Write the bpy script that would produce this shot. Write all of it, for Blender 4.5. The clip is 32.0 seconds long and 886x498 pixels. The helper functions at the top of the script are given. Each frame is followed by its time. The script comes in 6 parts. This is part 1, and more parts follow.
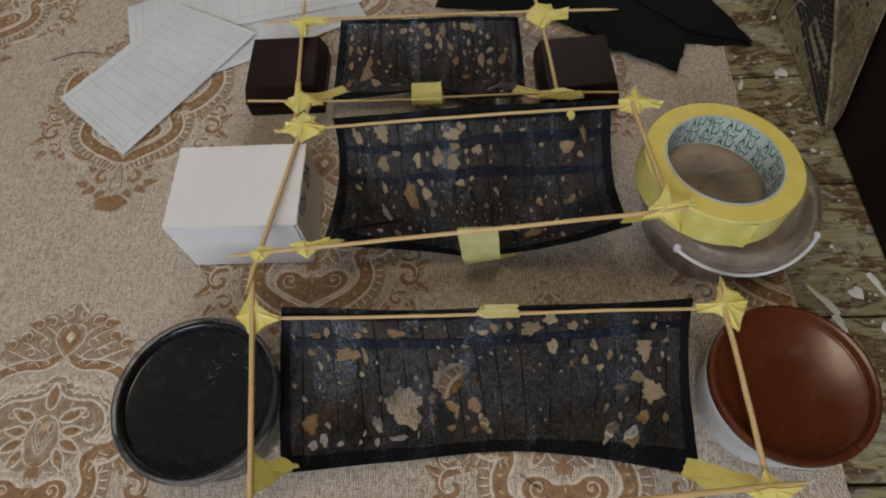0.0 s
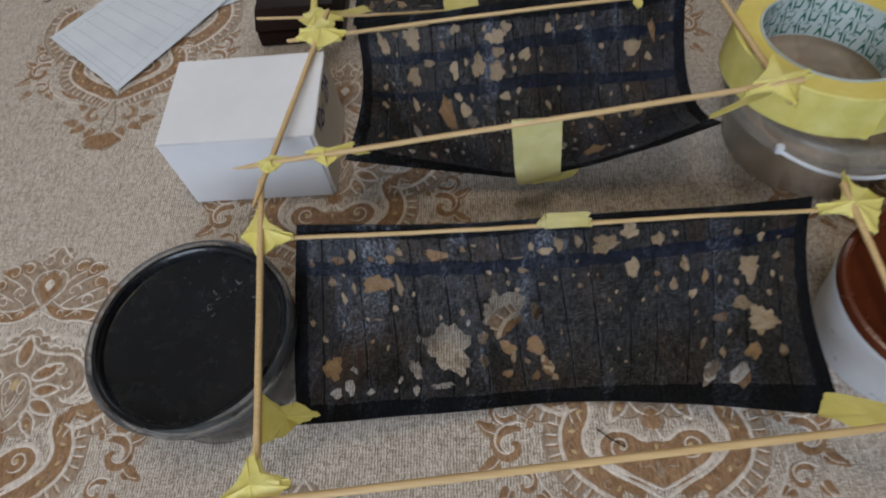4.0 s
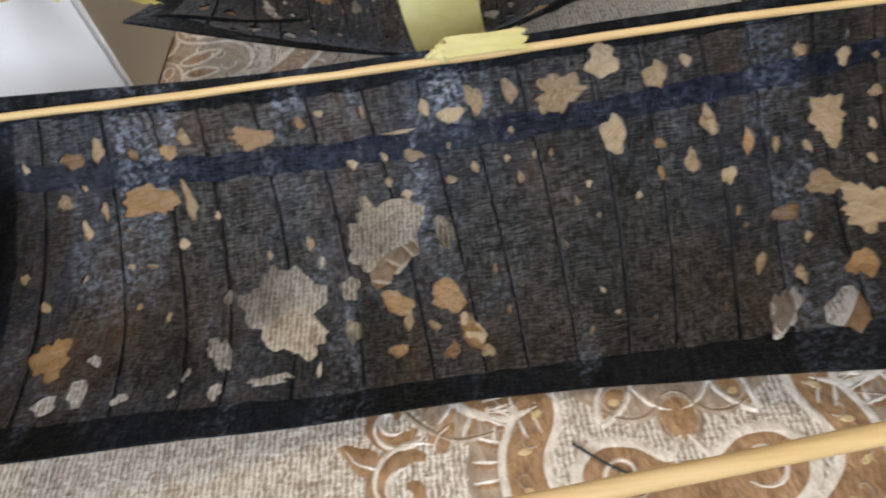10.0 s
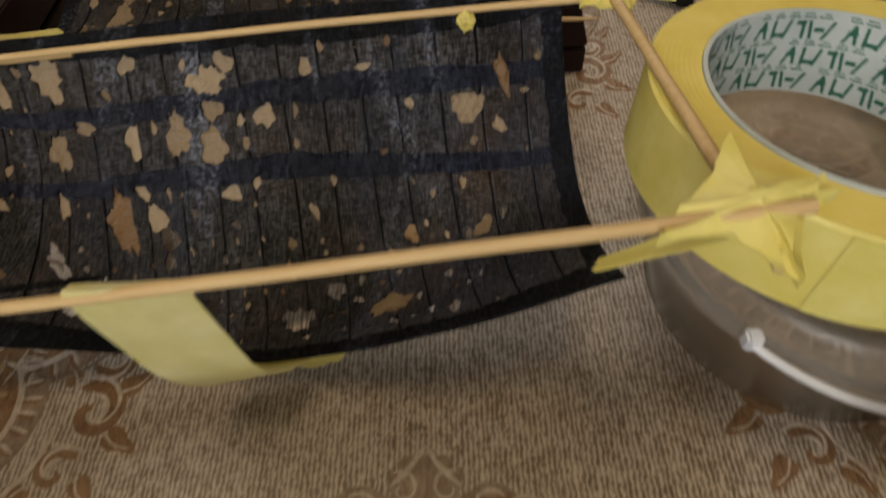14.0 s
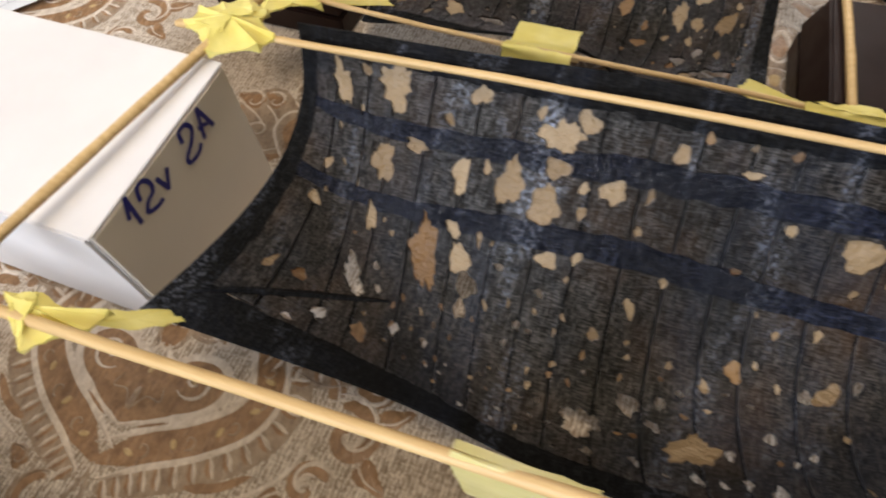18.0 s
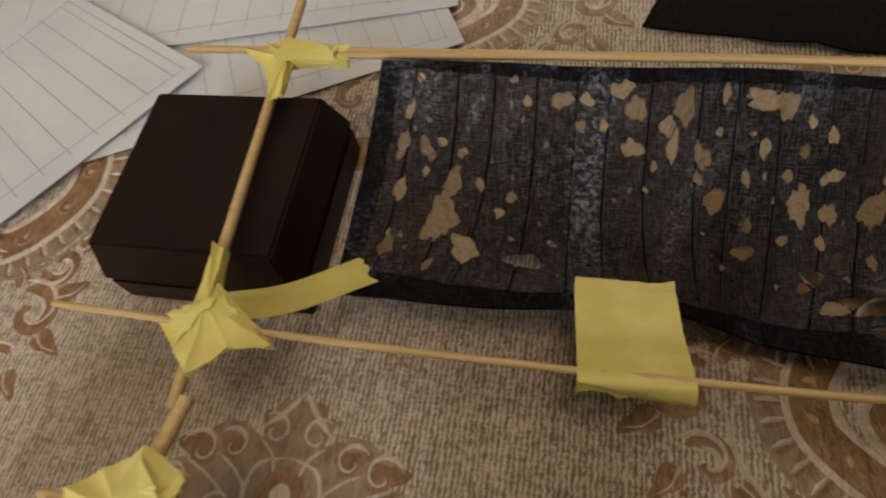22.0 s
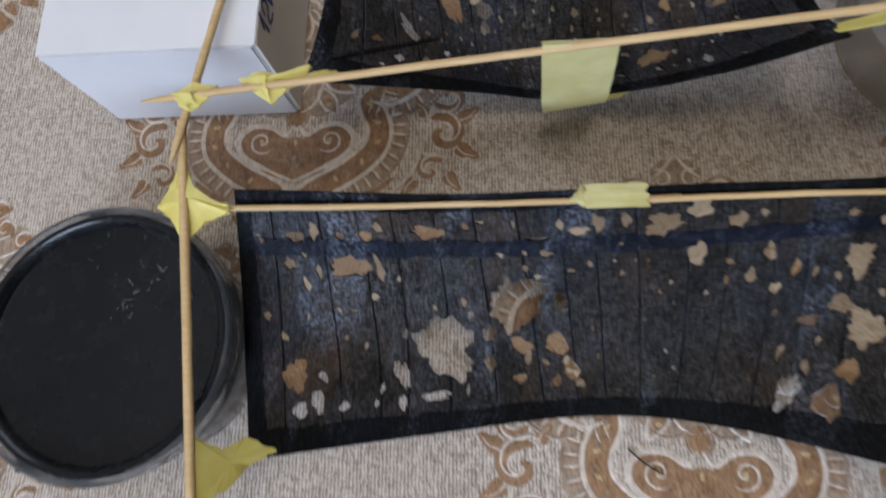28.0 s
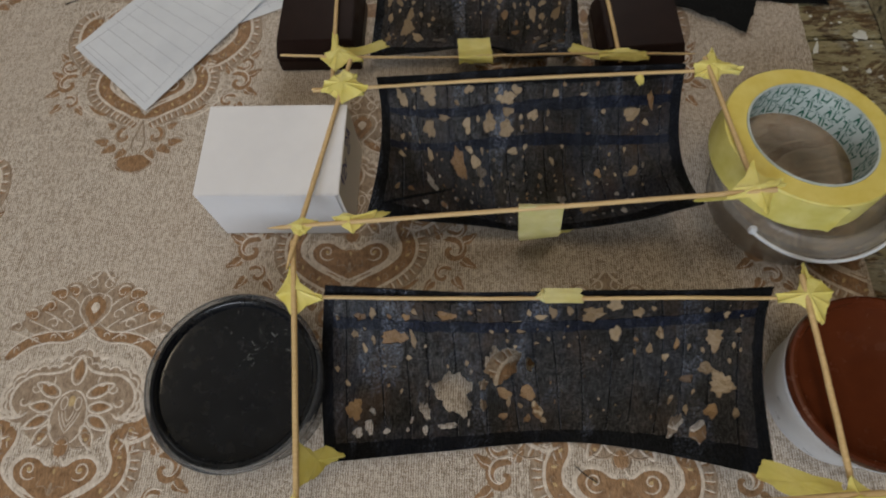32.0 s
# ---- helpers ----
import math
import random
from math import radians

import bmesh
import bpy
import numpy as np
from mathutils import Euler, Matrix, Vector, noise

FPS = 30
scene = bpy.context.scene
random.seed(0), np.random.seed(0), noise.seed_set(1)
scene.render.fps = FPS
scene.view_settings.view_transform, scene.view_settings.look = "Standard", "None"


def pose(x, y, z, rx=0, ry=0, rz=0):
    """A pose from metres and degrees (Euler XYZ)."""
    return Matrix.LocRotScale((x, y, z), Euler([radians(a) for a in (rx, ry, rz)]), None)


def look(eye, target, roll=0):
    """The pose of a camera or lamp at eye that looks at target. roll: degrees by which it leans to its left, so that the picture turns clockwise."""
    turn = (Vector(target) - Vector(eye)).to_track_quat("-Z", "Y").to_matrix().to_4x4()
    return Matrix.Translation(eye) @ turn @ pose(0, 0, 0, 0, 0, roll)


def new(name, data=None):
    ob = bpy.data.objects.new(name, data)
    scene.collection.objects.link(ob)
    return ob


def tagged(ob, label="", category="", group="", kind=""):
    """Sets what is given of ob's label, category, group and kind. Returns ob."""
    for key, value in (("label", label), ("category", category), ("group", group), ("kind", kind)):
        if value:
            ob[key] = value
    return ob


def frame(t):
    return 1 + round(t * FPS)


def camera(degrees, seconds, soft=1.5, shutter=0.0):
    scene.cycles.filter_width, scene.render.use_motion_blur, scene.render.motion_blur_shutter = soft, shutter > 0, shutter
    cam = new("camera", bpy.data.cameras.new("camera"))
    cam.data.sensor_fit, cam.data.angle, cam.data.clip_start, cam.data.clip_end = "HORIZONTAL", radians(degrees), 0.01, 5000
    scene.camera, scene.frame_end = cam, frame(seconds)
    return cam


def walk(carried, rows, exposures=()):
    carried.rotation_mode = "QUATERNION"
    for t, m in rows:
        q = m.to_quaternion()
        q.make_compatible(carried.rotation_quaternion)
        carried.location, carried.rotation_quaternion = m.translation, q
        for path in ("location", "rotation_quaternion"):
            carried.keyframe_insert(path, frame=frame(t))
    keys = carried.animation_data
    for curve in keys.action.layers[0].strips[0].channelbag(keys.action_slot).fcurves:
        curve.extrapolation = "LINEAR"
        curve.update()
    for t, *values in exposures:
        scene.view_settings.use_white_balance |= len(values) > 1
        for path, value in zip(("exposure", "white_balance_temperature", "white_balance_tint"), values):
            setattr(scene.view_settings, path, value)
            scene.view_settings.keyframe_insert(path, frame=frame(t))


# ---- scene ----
cam = camera(71.3, 32.0, soft=2.0, shutter=0.6)
PATH = [
    (0, (-0.0003, 0.0027, 0.4474), (-0.0262, 0.2324, 0.0040), -7.20),
    (0.5, (-0.0003, 0.0029, 0.4506), (-0.0318, 0.2315, 0.0070), -9.00),
    (1, (0.0011, 0.0020, 0.4504), (-0.0335, 0.2295, 0.0065), -10.10),
    (1.5, (0.0006, 0.0025, 0.4489), (-0.0350, 0.2279, 0.0040), -10.32),
    (2, (0.0006, 0.0016, 0.4481), (-0.0357, 0.2265, 0.0030), -10.46),
    (2.5, (-0.0005, 0.0033, 0.4384), (-0.0371, 0.2269, -0.0073), -10.44),
    (4.5, (-0.0393, -0.0295, 0.2993), (-0.0767, 0.2384, -0.1213), -9.68),
    (5, (-0.0534, -0.0243, 0.2540), (-0.0891, 0.2529, -0.1605), -8.16),
    (5.5, (-0.0715, -0.0143, 0.2148), (-0.1097, 0.2624, -0.1999), -8.52),
    (6, (-0.0839, -0.0010, 0.1861), (-0.1307, 0.2760, -0.2276), -10.54),
    (6.5, (-0.0911, 0.0077, 0.1753), (-0.1432, 0.2861, -0.2367), -11.16),
    (7, (-0.0924, 0.0084, 0.1652), (-0.1492, 0.2868, -0.2462), -12.26),
    (7.5, (-0.0862, 0.0083, 0.1611), (-0.1476, 0.2880, -0.2488), -12.88),
    (8, (-0.0635, 0.0086, 0.1618), (-0.1242, 0.2974, -0.2418), -12.96),
    (8.5, (-0.0419, 0.0073, 0.1583), (-0.0978, 0.3033, -0.2408), -12.97),
    (9, (-0.0264, 0.0053, 0.1660), (-0.0746, 0.3017, -0.2338), -12.38),
    (9.5, (-0.0098, 0.0021, 0.1678), (-0.0467, 0.3022, -0.2304), -11.83),
    (10, (0.0055, 0.0044, 0.1711), (-0.0188, 0.3027, -0.2294), -10.62),
    (10.5, (0.0291, 0.0068, 0.1723), (0.0167, 0.3025, -0.2306), -10.06),
    (11, (0.0537, 0.0037, 0.1719), (0.0510, 0.2959, -0.2338), -9.25),
    (11.5, (0.0751, 0.0016, 0.1750), (0.0800, 0.2902, -0.2332), -8.40),
    (12, (0.0841, 0.0177, 0.1838), (0.0980, 0.3089, -0.2224), -6.38),
    (12.5, (0.0794, 0.0417, 0.1859), (0.0875, 0.3318, -0.2212), -5.86),
    (13, (0.0714, 0.0693, 0.1833), (0.0683, 0.3543, -0.2276), -6.15),
    (13.5, (0.0655, 0.1025, 0.1916), (0.0558, 0.3916, -0.2162), -5.34),
    (14, (0.0708, 0.1348, 0.1945), (0.0537, 0.4223, -0.2142), -5.17),
    (14.5, (0.0752, 0.1655, 0.1997), (0.0528, 0.4444, -0.2147), -4.98),
    (16.5, (0.0610, 0.1852, 0.1916), (-0.0234, 0.4243, -0.2393), -7.36),
    (17, (0.0471, 0.1851, 0.1930), (-0.0479, 0.4125, -0.2421), -7.37),
    (17.5, (0.0292, 0.1806, 0.1989), (-0.0788, 0.4112, -0.2314), -6.98),
    (18, (0.0022, 0.1803, 0.2052), (-0.1106, 0.4056, -0.2266), -6.83),
    (18.5, (-0.0219, 0.1844, 0.2050), (-0.1336, 0.4091, -0.2275), -7.12),
    (19, (-0.0376, 0.1940, 0.2084), (-0.1452, 0.4205, -0.2241), -8.46),
    (19.5, (-0.0507, 0.2068, 0.2100), (-0.1617, 0.4323, -0.2223), -11.14),
    (20, (-0.0524, 0.2301, 0.2161), (-0.1631, 0.4566, -0.2157), -14.42),
    (20.5, (-0.0581, 0.2538, 0.2159), (-0.1653, 0.4775, -0.2182), -15.94),
    (21, (-0.0627, 0.2831, 0.2105), (-0.1666, 0.5042, -0.2257), -17.00),
    (21.5, (-0.0640, 0.3059, 0.1981), (-0.1669, 0.5251, -0.2394), -17.40),
    (22, (-0.0546, 0.3147, 0.1839), (-0.1571, 0.5371, -0.2521), -17.29),
    (22.5, (-0.0437, 0.3196, 0.1742), (-0.1373, 0.5396, -0.2649), -16.71),
    (23, (-0.0294, 0.3175, 0.1719), (-0.1095, 0.5396, -0.2689), -15.46),
    (23.5, (-0.0158, 0.3171, 0.1688), (-0.0894, 0.5459, -0.2697), -14.69),
    (24, (-0.0037, 0.3164, 0.1693), (-0.0676, 0.5504, -0.2679), -13.10),
    (24.5, (0.0035, 0.3099, 0.1730), (-0.0512, 0.5452, -0.2648), -11.19),
    (26.5, (-0.0221, 0.1873, 0.2411), (-0.0833, 0.3774, -0.2173), -17.17),
    (27, (-0.0293, 0.1391, 0.2514), (-0.0892, 0.3181, -0.2116), -18.85),
    (27.5, (-0.0330, 0.1055, 0.2684), (-0.0908, 0.2618, -0.2030), -20.51),
    (28, (-0.0262, 0.0779, 0.2870), (-0.0749, 0.2001, -0.1954), -21.91),
    (28.5, (-0.0131, 0.0681, 0.3142), (-0.0564, 0.1823, -0.1707), -21.00),
    (29, (-0.0121, 0.0751, 0.3396), (-0.0461, 0.2055, -0.1420), -13.62),
    (29.5, (-0.0187, 0.0840, 0.3613), (-0.0558, 0.2488, -0.1093), -11.55),
    (30, (-0.0233, 0.0910, 0.3710), (-0.0591, 0.2884, -0.0870), -8.72),
    (30.5, (-0.0245, 0.0838, 0.3935), (-0.0575, 0.3086, -0.0519), -7.02),
    (31, (-0.0337, 0.0480, 0.4085), (-0.0642, 0.2797, -0.0336), -6.29),
    (31.5, (-0.0375, 0.0238, 0.4110), (-0.0697, 0.2309, -0.0429), -7.71),
    (32, (-0.0353, 0.0306, 0.4256), (-0.0647, 0.2265, -0.0335), -7.82),
]
EXPOSURES = [
    (0.0, -0.44, 6250, 8), (2.5, -0.40, 6250, 8), (5.0, -0.12, 5350, 8), (6.0, -0.02, 5350, 11), (8.0, 0.18, 5600, 9), (9.0, 0.54, 5800, 7),
    (10.5, 0.62, 6150, 9), (11.5, 0.46, 6350, 11), (13.0, 0.42, 6300, 11), (14.0, -0.20, 7200, 12), (17.0, 0.75, 6050, 12), (18.0, 0.72, 6400, 12), (19.0, 0.04, 6650, 13), (20.0, -0.46, 6850, 13), (21.5, -0.42, 7200, 13),
    (22.5, -0.16, 7200, 12), (24.0, 0.27, 7050, 11), (24.5, 0.36, 7000, 11), (27.0, 0.05, 5850, 12), (28.5, 0.12, 5300, 11), (29.5, 0.02, 5950, 10), (30.5, -0.40, 6250, 8), (32.0, -0.42, 6250, 8),
]
walk(cam, [(t, look(eye, target, roll)) for t, eye, target, roll in PATH], EXPOSURES)

# ---- light ----
world = bpy.data.worlds.new("overcast_sky")
scene.world = world
world.use_nodes = True
wn = world.node_tree.nodes
sky = wn.new("ShaderNodeTexSky")
sky.sky_type, sky.sun_disc, sky.sun_elevation, sky.sun_rotation = "NISHITA", False, radians(35), radians(200)
world.node_tree.links.new(sky.outputs[0], wn["Background"].inputs[0])
wn["Background"].inputs[1].default_value = 0.1


def area(name, m, size, size_y, power, color):
    data = bpy.data.lights.new(name, "AREA")
    data.shape, data.size, data.size_y, data.energy, data.color = "RECTANGLE", size, size_y, power, color
    ob = new(name, data)
    ob.matrix_world = m
    return ob


# strong cool daylight from a window behind the camera and to its left, weaker daylight from one across the room, and an
# added warm fill below the ceiling, with no lamp seen there
area("window_daylight", look((-0.45, -1.56, 1.20), (-0.05, 0.2, 0.1)), 1.1, 1.2, 33, (0.85, 0.915, 1.0))
area("far_window_daylight", look((0.0, 2.36, 1.35), (-0.05, 0.3, 0.0)), 1.35, 1.3, 12, (1.0, 0.95, 0.88))
area("warm_ceiling_fill", look((0.25, 0.20, 2.44), (0.25, 0.20, 0)), 0.7, 0.7, 13, (1.0, 0.81, 0.57))

# ---- materials ----


class Mat:
    """A node material with a few helpers to chain nodes."""

    def __init__(self, name, color=(0.5, 0.5, 0.5), rough=0.6, metal=0.0, spec=0.5):
        self.m = bpy.data.materials.new(name)
        self.m.use_nodes = True
        self.t = self.m.node_tree
        self.b = self.t.nodes["Principled BSDF"]
        self.b.inputs["Base Color"].default_value = (*color, 1)
        self.b.inputs["Roughness"].default_value = rough
        self.b.inputs["Metallic"].default_value = metal
        self.b.inputs["Specular IOR Level"].default_value = spec
        self.co = self.t.nodes.new("ShaderNodeTexCoord").outputs["Object"]

    def node(self, kind, **inputs):
        n = self.t.nodes.new(kind)
        for k, v in inputs.items():
            self.put(v, n.inputs[k.replace("_", " ")])
        return n

    def put(self, v, socket):
        if isinstance(v, bpy.types.NodeSocket):
            self.t.links.new(v, socket)
        else:
            socket.default_value = v

    def stretch(self, sx, sy, sz, world_space=False):
        src = self.t.nodes.new("ShaderNodeNewGeometry").outputs["Position"] if world_space else self.co
        n = self.node("ShaderNodeMapping", Vector=src)
        n.inputs["Scale"].default_value = (sx, sy, sz)
        return n.outputs[0]

    def noise(self, scale, detail=4.0, rough=0.55, vector=None, distortion=0.0):
        return self.node("ShaderNodeTexNoise", Vector=vector or self.co, Scale=scale, Detail=detail, Roughness=rough, Distortion=distortion).outputs[0]

    def ramp(self, fac, *stops):
        n = self.node("ShaderNodeValToRGB", Fac=fac)
        e = n.color_ramp.elements
        while len(e) < len(stops):
            e.new(0.5)
        for el, (p, c) in zip(e, stops):
            el.position = p
            el.color = (*c, 1) if isinstance(c, tuple) else (c, c, c, 1)
        return n.outputs[0]

    def mix(self, fac, a, b, how="MIX"):
        n = self.t.nodes.new("ShaderNodeMix")
        n.data_type, n.blend_type = "RGBA", how
        self.put(fac, n.inputs[0])
        for v, s in ((a, n.inputs[6]), (b, n.inputs[7])):
            self.put((*v, 1) if isinstance(v, tuple) and len(v) == 3 else v, s)
        return n.outputs[2]

    def math(self, how, a, b=0.0):
        n = self.t.nodes.new("ShaderNodeMath")
        n.operation = how
        self.put(a, n.inputs[0])
        self.put(b, n.inputs[1])
        return n.outputs[0]

    def color(self, v):
        self.put(v, self.b.inputs["Base Color"])
        return self

    def rough(self, v):
        self.put(v, self.b.inputs["Roughness"])
        return self

    def bump(self, height, strength=0.3, dist=0.001):
        n = self.node("ShaderNodeBump", Height=height, Strength=strength, Distance=dist)
        prev = self.b.inputs["Normal"].links
        if prev:
            self.t.links.new(prev[0].from_socket, n.inputs["Normal"])
        self.t.links.new(n.outputs[0], self.b.inputs["Normal"])
        return self


def wallpaper_material():
    """Vinyl pressed like slubby linen: upright ribs broken by crossing threads."""
    k = Mat("woven_wallpaper", rough=0.45)
    rib = k.node("ShaderNodeTexWave", Vector=k.co, Scale=190.0, Distortion=5.0, Detail=3.0, Detail_Scale=2.4, Detail_Roughness=0.65).outputs[1]
    slub = k.noise(800, 2, 0.55, k.stretch(1.0, 0.30, 1))
    cross = k.noise(900, 1, 0.5, k.stretch(0.34, 1.0, 1))
    weave = k.math("ADD", k.math("MULTIPLY", rib, 0.20), k.math("ADD", k.math("MULTIPLY", slub, 0.46), k.math("MULTIPLY", cross, 0.34)))
    big = k.noise(9, 4)
    # thread tones pushed apart, so some of the glints sit in the colour
    thread = k.ramp(weave, (0.37, (0.225, 0.160, 0.104)), (0.49, (0.470, 0.380, 0.295)), (0.61, (0.78, 0.700, 0.600)))
    k.color(k.mix(k.ramp(big, (0.35, 0.0), (0.7, 0.30)), thread, (0.53, 0.435, 0.345)))
    k.rough(k.ramp(weave, (0.38, 0.58), (0.60, 0.20)))
    return k.bump(weave, 1.0, 0.0016).bump(k.noise(40, 3), 0.15, 0.002).m


def print_material(name, low, high, rough):
    k = Mat(name, rough=rough)
    w = k.noise(700, 2, 0.5, k.stretch(1.0, 0.4, 1))
    n = k.math("ADD", k.math("MULTIPLY", k.noise(150, 5, 0.65), 0.55), k.math("MULTIPLY", w, 0.45))
    k.color(k.ramp(n, (0.36, low), (0.62, high)))
    return k.rough(k.ramp(n, (0.3, rough + 0.1), (0.7, rough - 0.08))).bump(w, 0.8, 0.0010).m


def board_material():
    """Old floor paint, flaked to brown wood and greyed by wear."""
    k = Mat("worn_painted_board", rough=0.55)
    grain = k.noise(150, 9, 0.78, k.stretch(0.30, 2.0, 1))
    flake = k.noise(34, 10, 0.76, k.stretch(0.7, 1.2, 1), 1.3)
    worn = k.noise(20, 9, 0.74, k.stretch(0.7, 1.2, 1), 1.0)
    pit = k.noise(330, 4, 0.65, k.stretch(0.4, 1.4, 1))
    wood = k.ramp(grain, (0.34, (0.040, 0.021, 0.008)), (0.5, (0.110, 0.062, 0.022)), (0.66, (0.23, 0.150, 0.064)))
    paint = k.ramp(grain, (0.28, (0.170, 0.135, 0.060)), (0.50, (0.30, 0.248, 0.126)), (0.72, (0.45, 0.390, 0.225)))
    grey = k.ramp(grain, (0.30, (0.155, 0.138, 0.092)), (0.52, (0.355, 0.325, 0.240)), (0.70, (0.54, 0.51, 0.40)))
    mask = k.ramp(k.math("ADD", flake, k.math("MULTIPLY", grain, 0.25)), (0.600, 0.0), (0.630, 1.0))
    c = k.mix(mask, wood, paint)
    c = k.mix(k.ramp(worn, (0.52, 0.0), (0.57, 0.90)), c, grey)
    c = k.mix(k.ramp(pit, (0.33, 0.75), (0.41, 0.0)), c, (0.020, 0.013, 0.007))
    speck = k.ramp(k.noise(190, 3, 0.55), (0.68, 0.0), (0.71, 1.0))
    k.color(k.mix(speck, c, (0.58, 0.55, 0.46)))
    return k.rough(k.ramp(flake, (0.3, 0.7), (0.7, 0.42))).bump(grain, 0.6, 0.0015).bump(mask, 0.5, 0.0008).bump(pit, 0.3, 0.0006).m


def hessian_material():
    """Ochre sacking with brown stains and a coarse weave."""
    k = Mat("hessian", rough=0.85)
    weave = k.noise(520, 3, 0.6, k.stretch(1.0, 0.35, 1.0))
    c = k.ramp(weave, (0.34, (0.105, 0.082, 0.038)), (0.64, (0.265, 0.220, 0.125)))
    c = k.mix(k.ramp(k.noise(38, 7, 0.7, k.stretch(1.0, 1.3, 0.5)), (0.52, 0.0), (0.62, 0.85)), c, (0.085, 0.040, 0.014))
    c = k.mix(k.ramp(k.noise(75, 6, 0.7), (0.62, 0.0), (0.67, 0.9)), c, (0.012, 0.011, 0.010))
    return k.color(c).bump(weave, 0.8, 0.0012).m


def cloth_material(name, dark, mid, brown, rough, weave=0.5, glaze_sheen=0.0, stain=0.0, sheen=(0.04, 0.10), fuzz=0.0):
    """Black cloth: peppery fibres, rusty and sooty blotches, and where glazed a patchy varnish in upright runs, its
    blue-grey sheen painted in.
    """
    k = Mat(name, rough=rough, spec=0.06)
    fib = k.math("ADD", k.math("MULTIPLY", k.noise(2100, 3, 0.7, k.stretch(0.14, 1.0, 1.0)), 0.5), k.math("MULTIPLY", k.noise(1900, 3, 0.7, k.stretch(1.0, 0.12, 0.12)), 0.5))
    blot = k.noise(30, 6, 0.68, None, 0.5)
    rust = k.noise(27, 5, 0.6, k.stretch(1.0, 0.6, 0.6))
    c = k.ramp(fib, (0.42, dark), (0.51, mid), (0.62, brown))
    c = k.mix(k.ramp(rust, (0.46, 0.0), (0.66, stain)), c, (0.056, 0.031, 0.016))
    c = k.mix(k.ramp(blot, (0.40, 0.12), (0.60, 0.82)), c, tuple(1.6 * v for v in dark))
    gloss = k.ramp(fib, (0.40, rough + 0.16), (0.60, rough - 0.16))
    k.rough(gloss)
    shine = k.ramp(fib, (0.46, sheen[0]), (0.60, sheen[1]))
    if glaze_sheen:
        # glossier, speckled varnish in upright runs; bluish sheen patches and glints painted into its colour
        painted_sheen = k.ramp(k.noise(17, 5, 0.62, k.stretch(1.5, 0.7, 0.7), 0.9), (0.50, 0.0), (0.69, 0.55 * glaze_sheen))
        painted_sheen = k.math("MULTIPLY", painted_sheen, k.ramp(k.noise(900, 3, 0.6), (0.35, 0.45), (0.65, 1.0)))
        c = k.mix(painted_sheen, c, (0.019, 0.024, 0.041))
        run = k.ramp(k.noise(15, 5, 0.62, k.stretch(2.3, 0.6, 0.6), 1.0), (0.53, 0.0), (0.66, 1.0))
        glint = k.math("MULTIPLY", k.math("MULTIPLY", run, k.ramp(k.noise(620, 5, 0.75), (0.50, 0.03), (0.60, 1.0))), glaze_sheen)
        c = k.mix(glint, c, (0.085, 0.100, 0.150))
        k.rough(k.mix(glint, gloss, (0.20, 0.20, 0.20)))
        k.bump(k.noise(760, 3, 0.6), 0.28, 0.0008)
        k.put(k.math("ADD", k.math("MULTIPLY", glint, 0.9), shine), k.b.inputs["Specular IOR Level"])
    k.b.inputs["Sheen Weight"].default_value = fuzz
    k.b.inputs["Sheen Roughness"].default_value = 0.35
    k.b.inputs["Sheen Tint"].default_value = (0.80, 0.86, 1.0, 1)
    return k.color(c).bump(fib, weave, 0.0008).bump(k.noise(240, 4, 0.6), 0.12, 0.0010).m


def wood_material(name, low, high):
    k = Mat(name, rough=0.5)
    g = k.noise(420, 3, 0.5, k.stretch(0.08, 1.6, 1.6))
    tone = k.noise(25, 3, 0.5, k.stretch(0.5, 0.5, 1.0))
    return k.color(k.mix(k.ramp(tone, (0.35, 0.0), (0.75, 0.30)), k.ramp(g, (0.3, low), (0.7, high)), tuple(0.62 * v for v in low))).bump(g, 0.25, 0.0003).m


def tape_material(name, low, high, clear=0.0):
    """Creped masking tape; a single layer lets some of what lies behind show."""
    k = Mat(name, rough=0.5)
    n = k.noise(900, 3, 0.6, k.stretch(0.2, 1, 1))
    crepe = k.noise(70, 4, 0.6)
    k.color(k.ramp(crepe, (0.3, low), (0.7, high)))
    k.b.inputs["Subsurface Weight"].default_value = 0.12
    k.b.inputs["Subsurface Radius"].default_value = (0.004, 0.003, 0.001)
    k.b.inputs["Subsurface Scale"].default_value = 0.5
    if clear:
        see = k.node("ShaderNodeBsdfTransparent")
        see.inputs[0].default_value = (1.0, 0.93, 0.55, 1)
        mixer = k.node("ShaderNodeMixShader", Fac=k.ramp(k.noise(45, 4), (0.3, clear - 0.10), (0.7, clear + 0.10)))
        k.t.links.new(k.b.outputs[0], mixer.inputs[1])
        k.t.links.new(see.outputs[0], mixer.inputs[2])
        k.t.links.new(mixer.outputs[0], k.t.nodes["Material Output"].inputs[0])
    return k.bump(n, 0.25, 0.0004).bump(crepe, 0.25, 0.0008).m


def plastic_material(name, low, high, rough, scale=30, bump=0.08, spec=0.5):
    k = Mat(name, rough=rough, spec=spec)
    n = k.noise(scale, 6, 0.65)
    return k.color(k.ramp(n, (0.3, low), (0.7, high))).rough(k.ramp(k.noise(scale * 2.3, 5, 0.7), (0.3, rough - 0.08), (0.7, rough + 0.12))).bump(n, bump, 0.0006).m


def paper_material(name, low, high):
    k = Mat(name, rough=0.75)
    return k.color(k.ramp(k.noise(14, 5, 0.6), (0.3, low), (0.7, high))).bump(k.noise(700, 3), 0.12, 0.0003).m


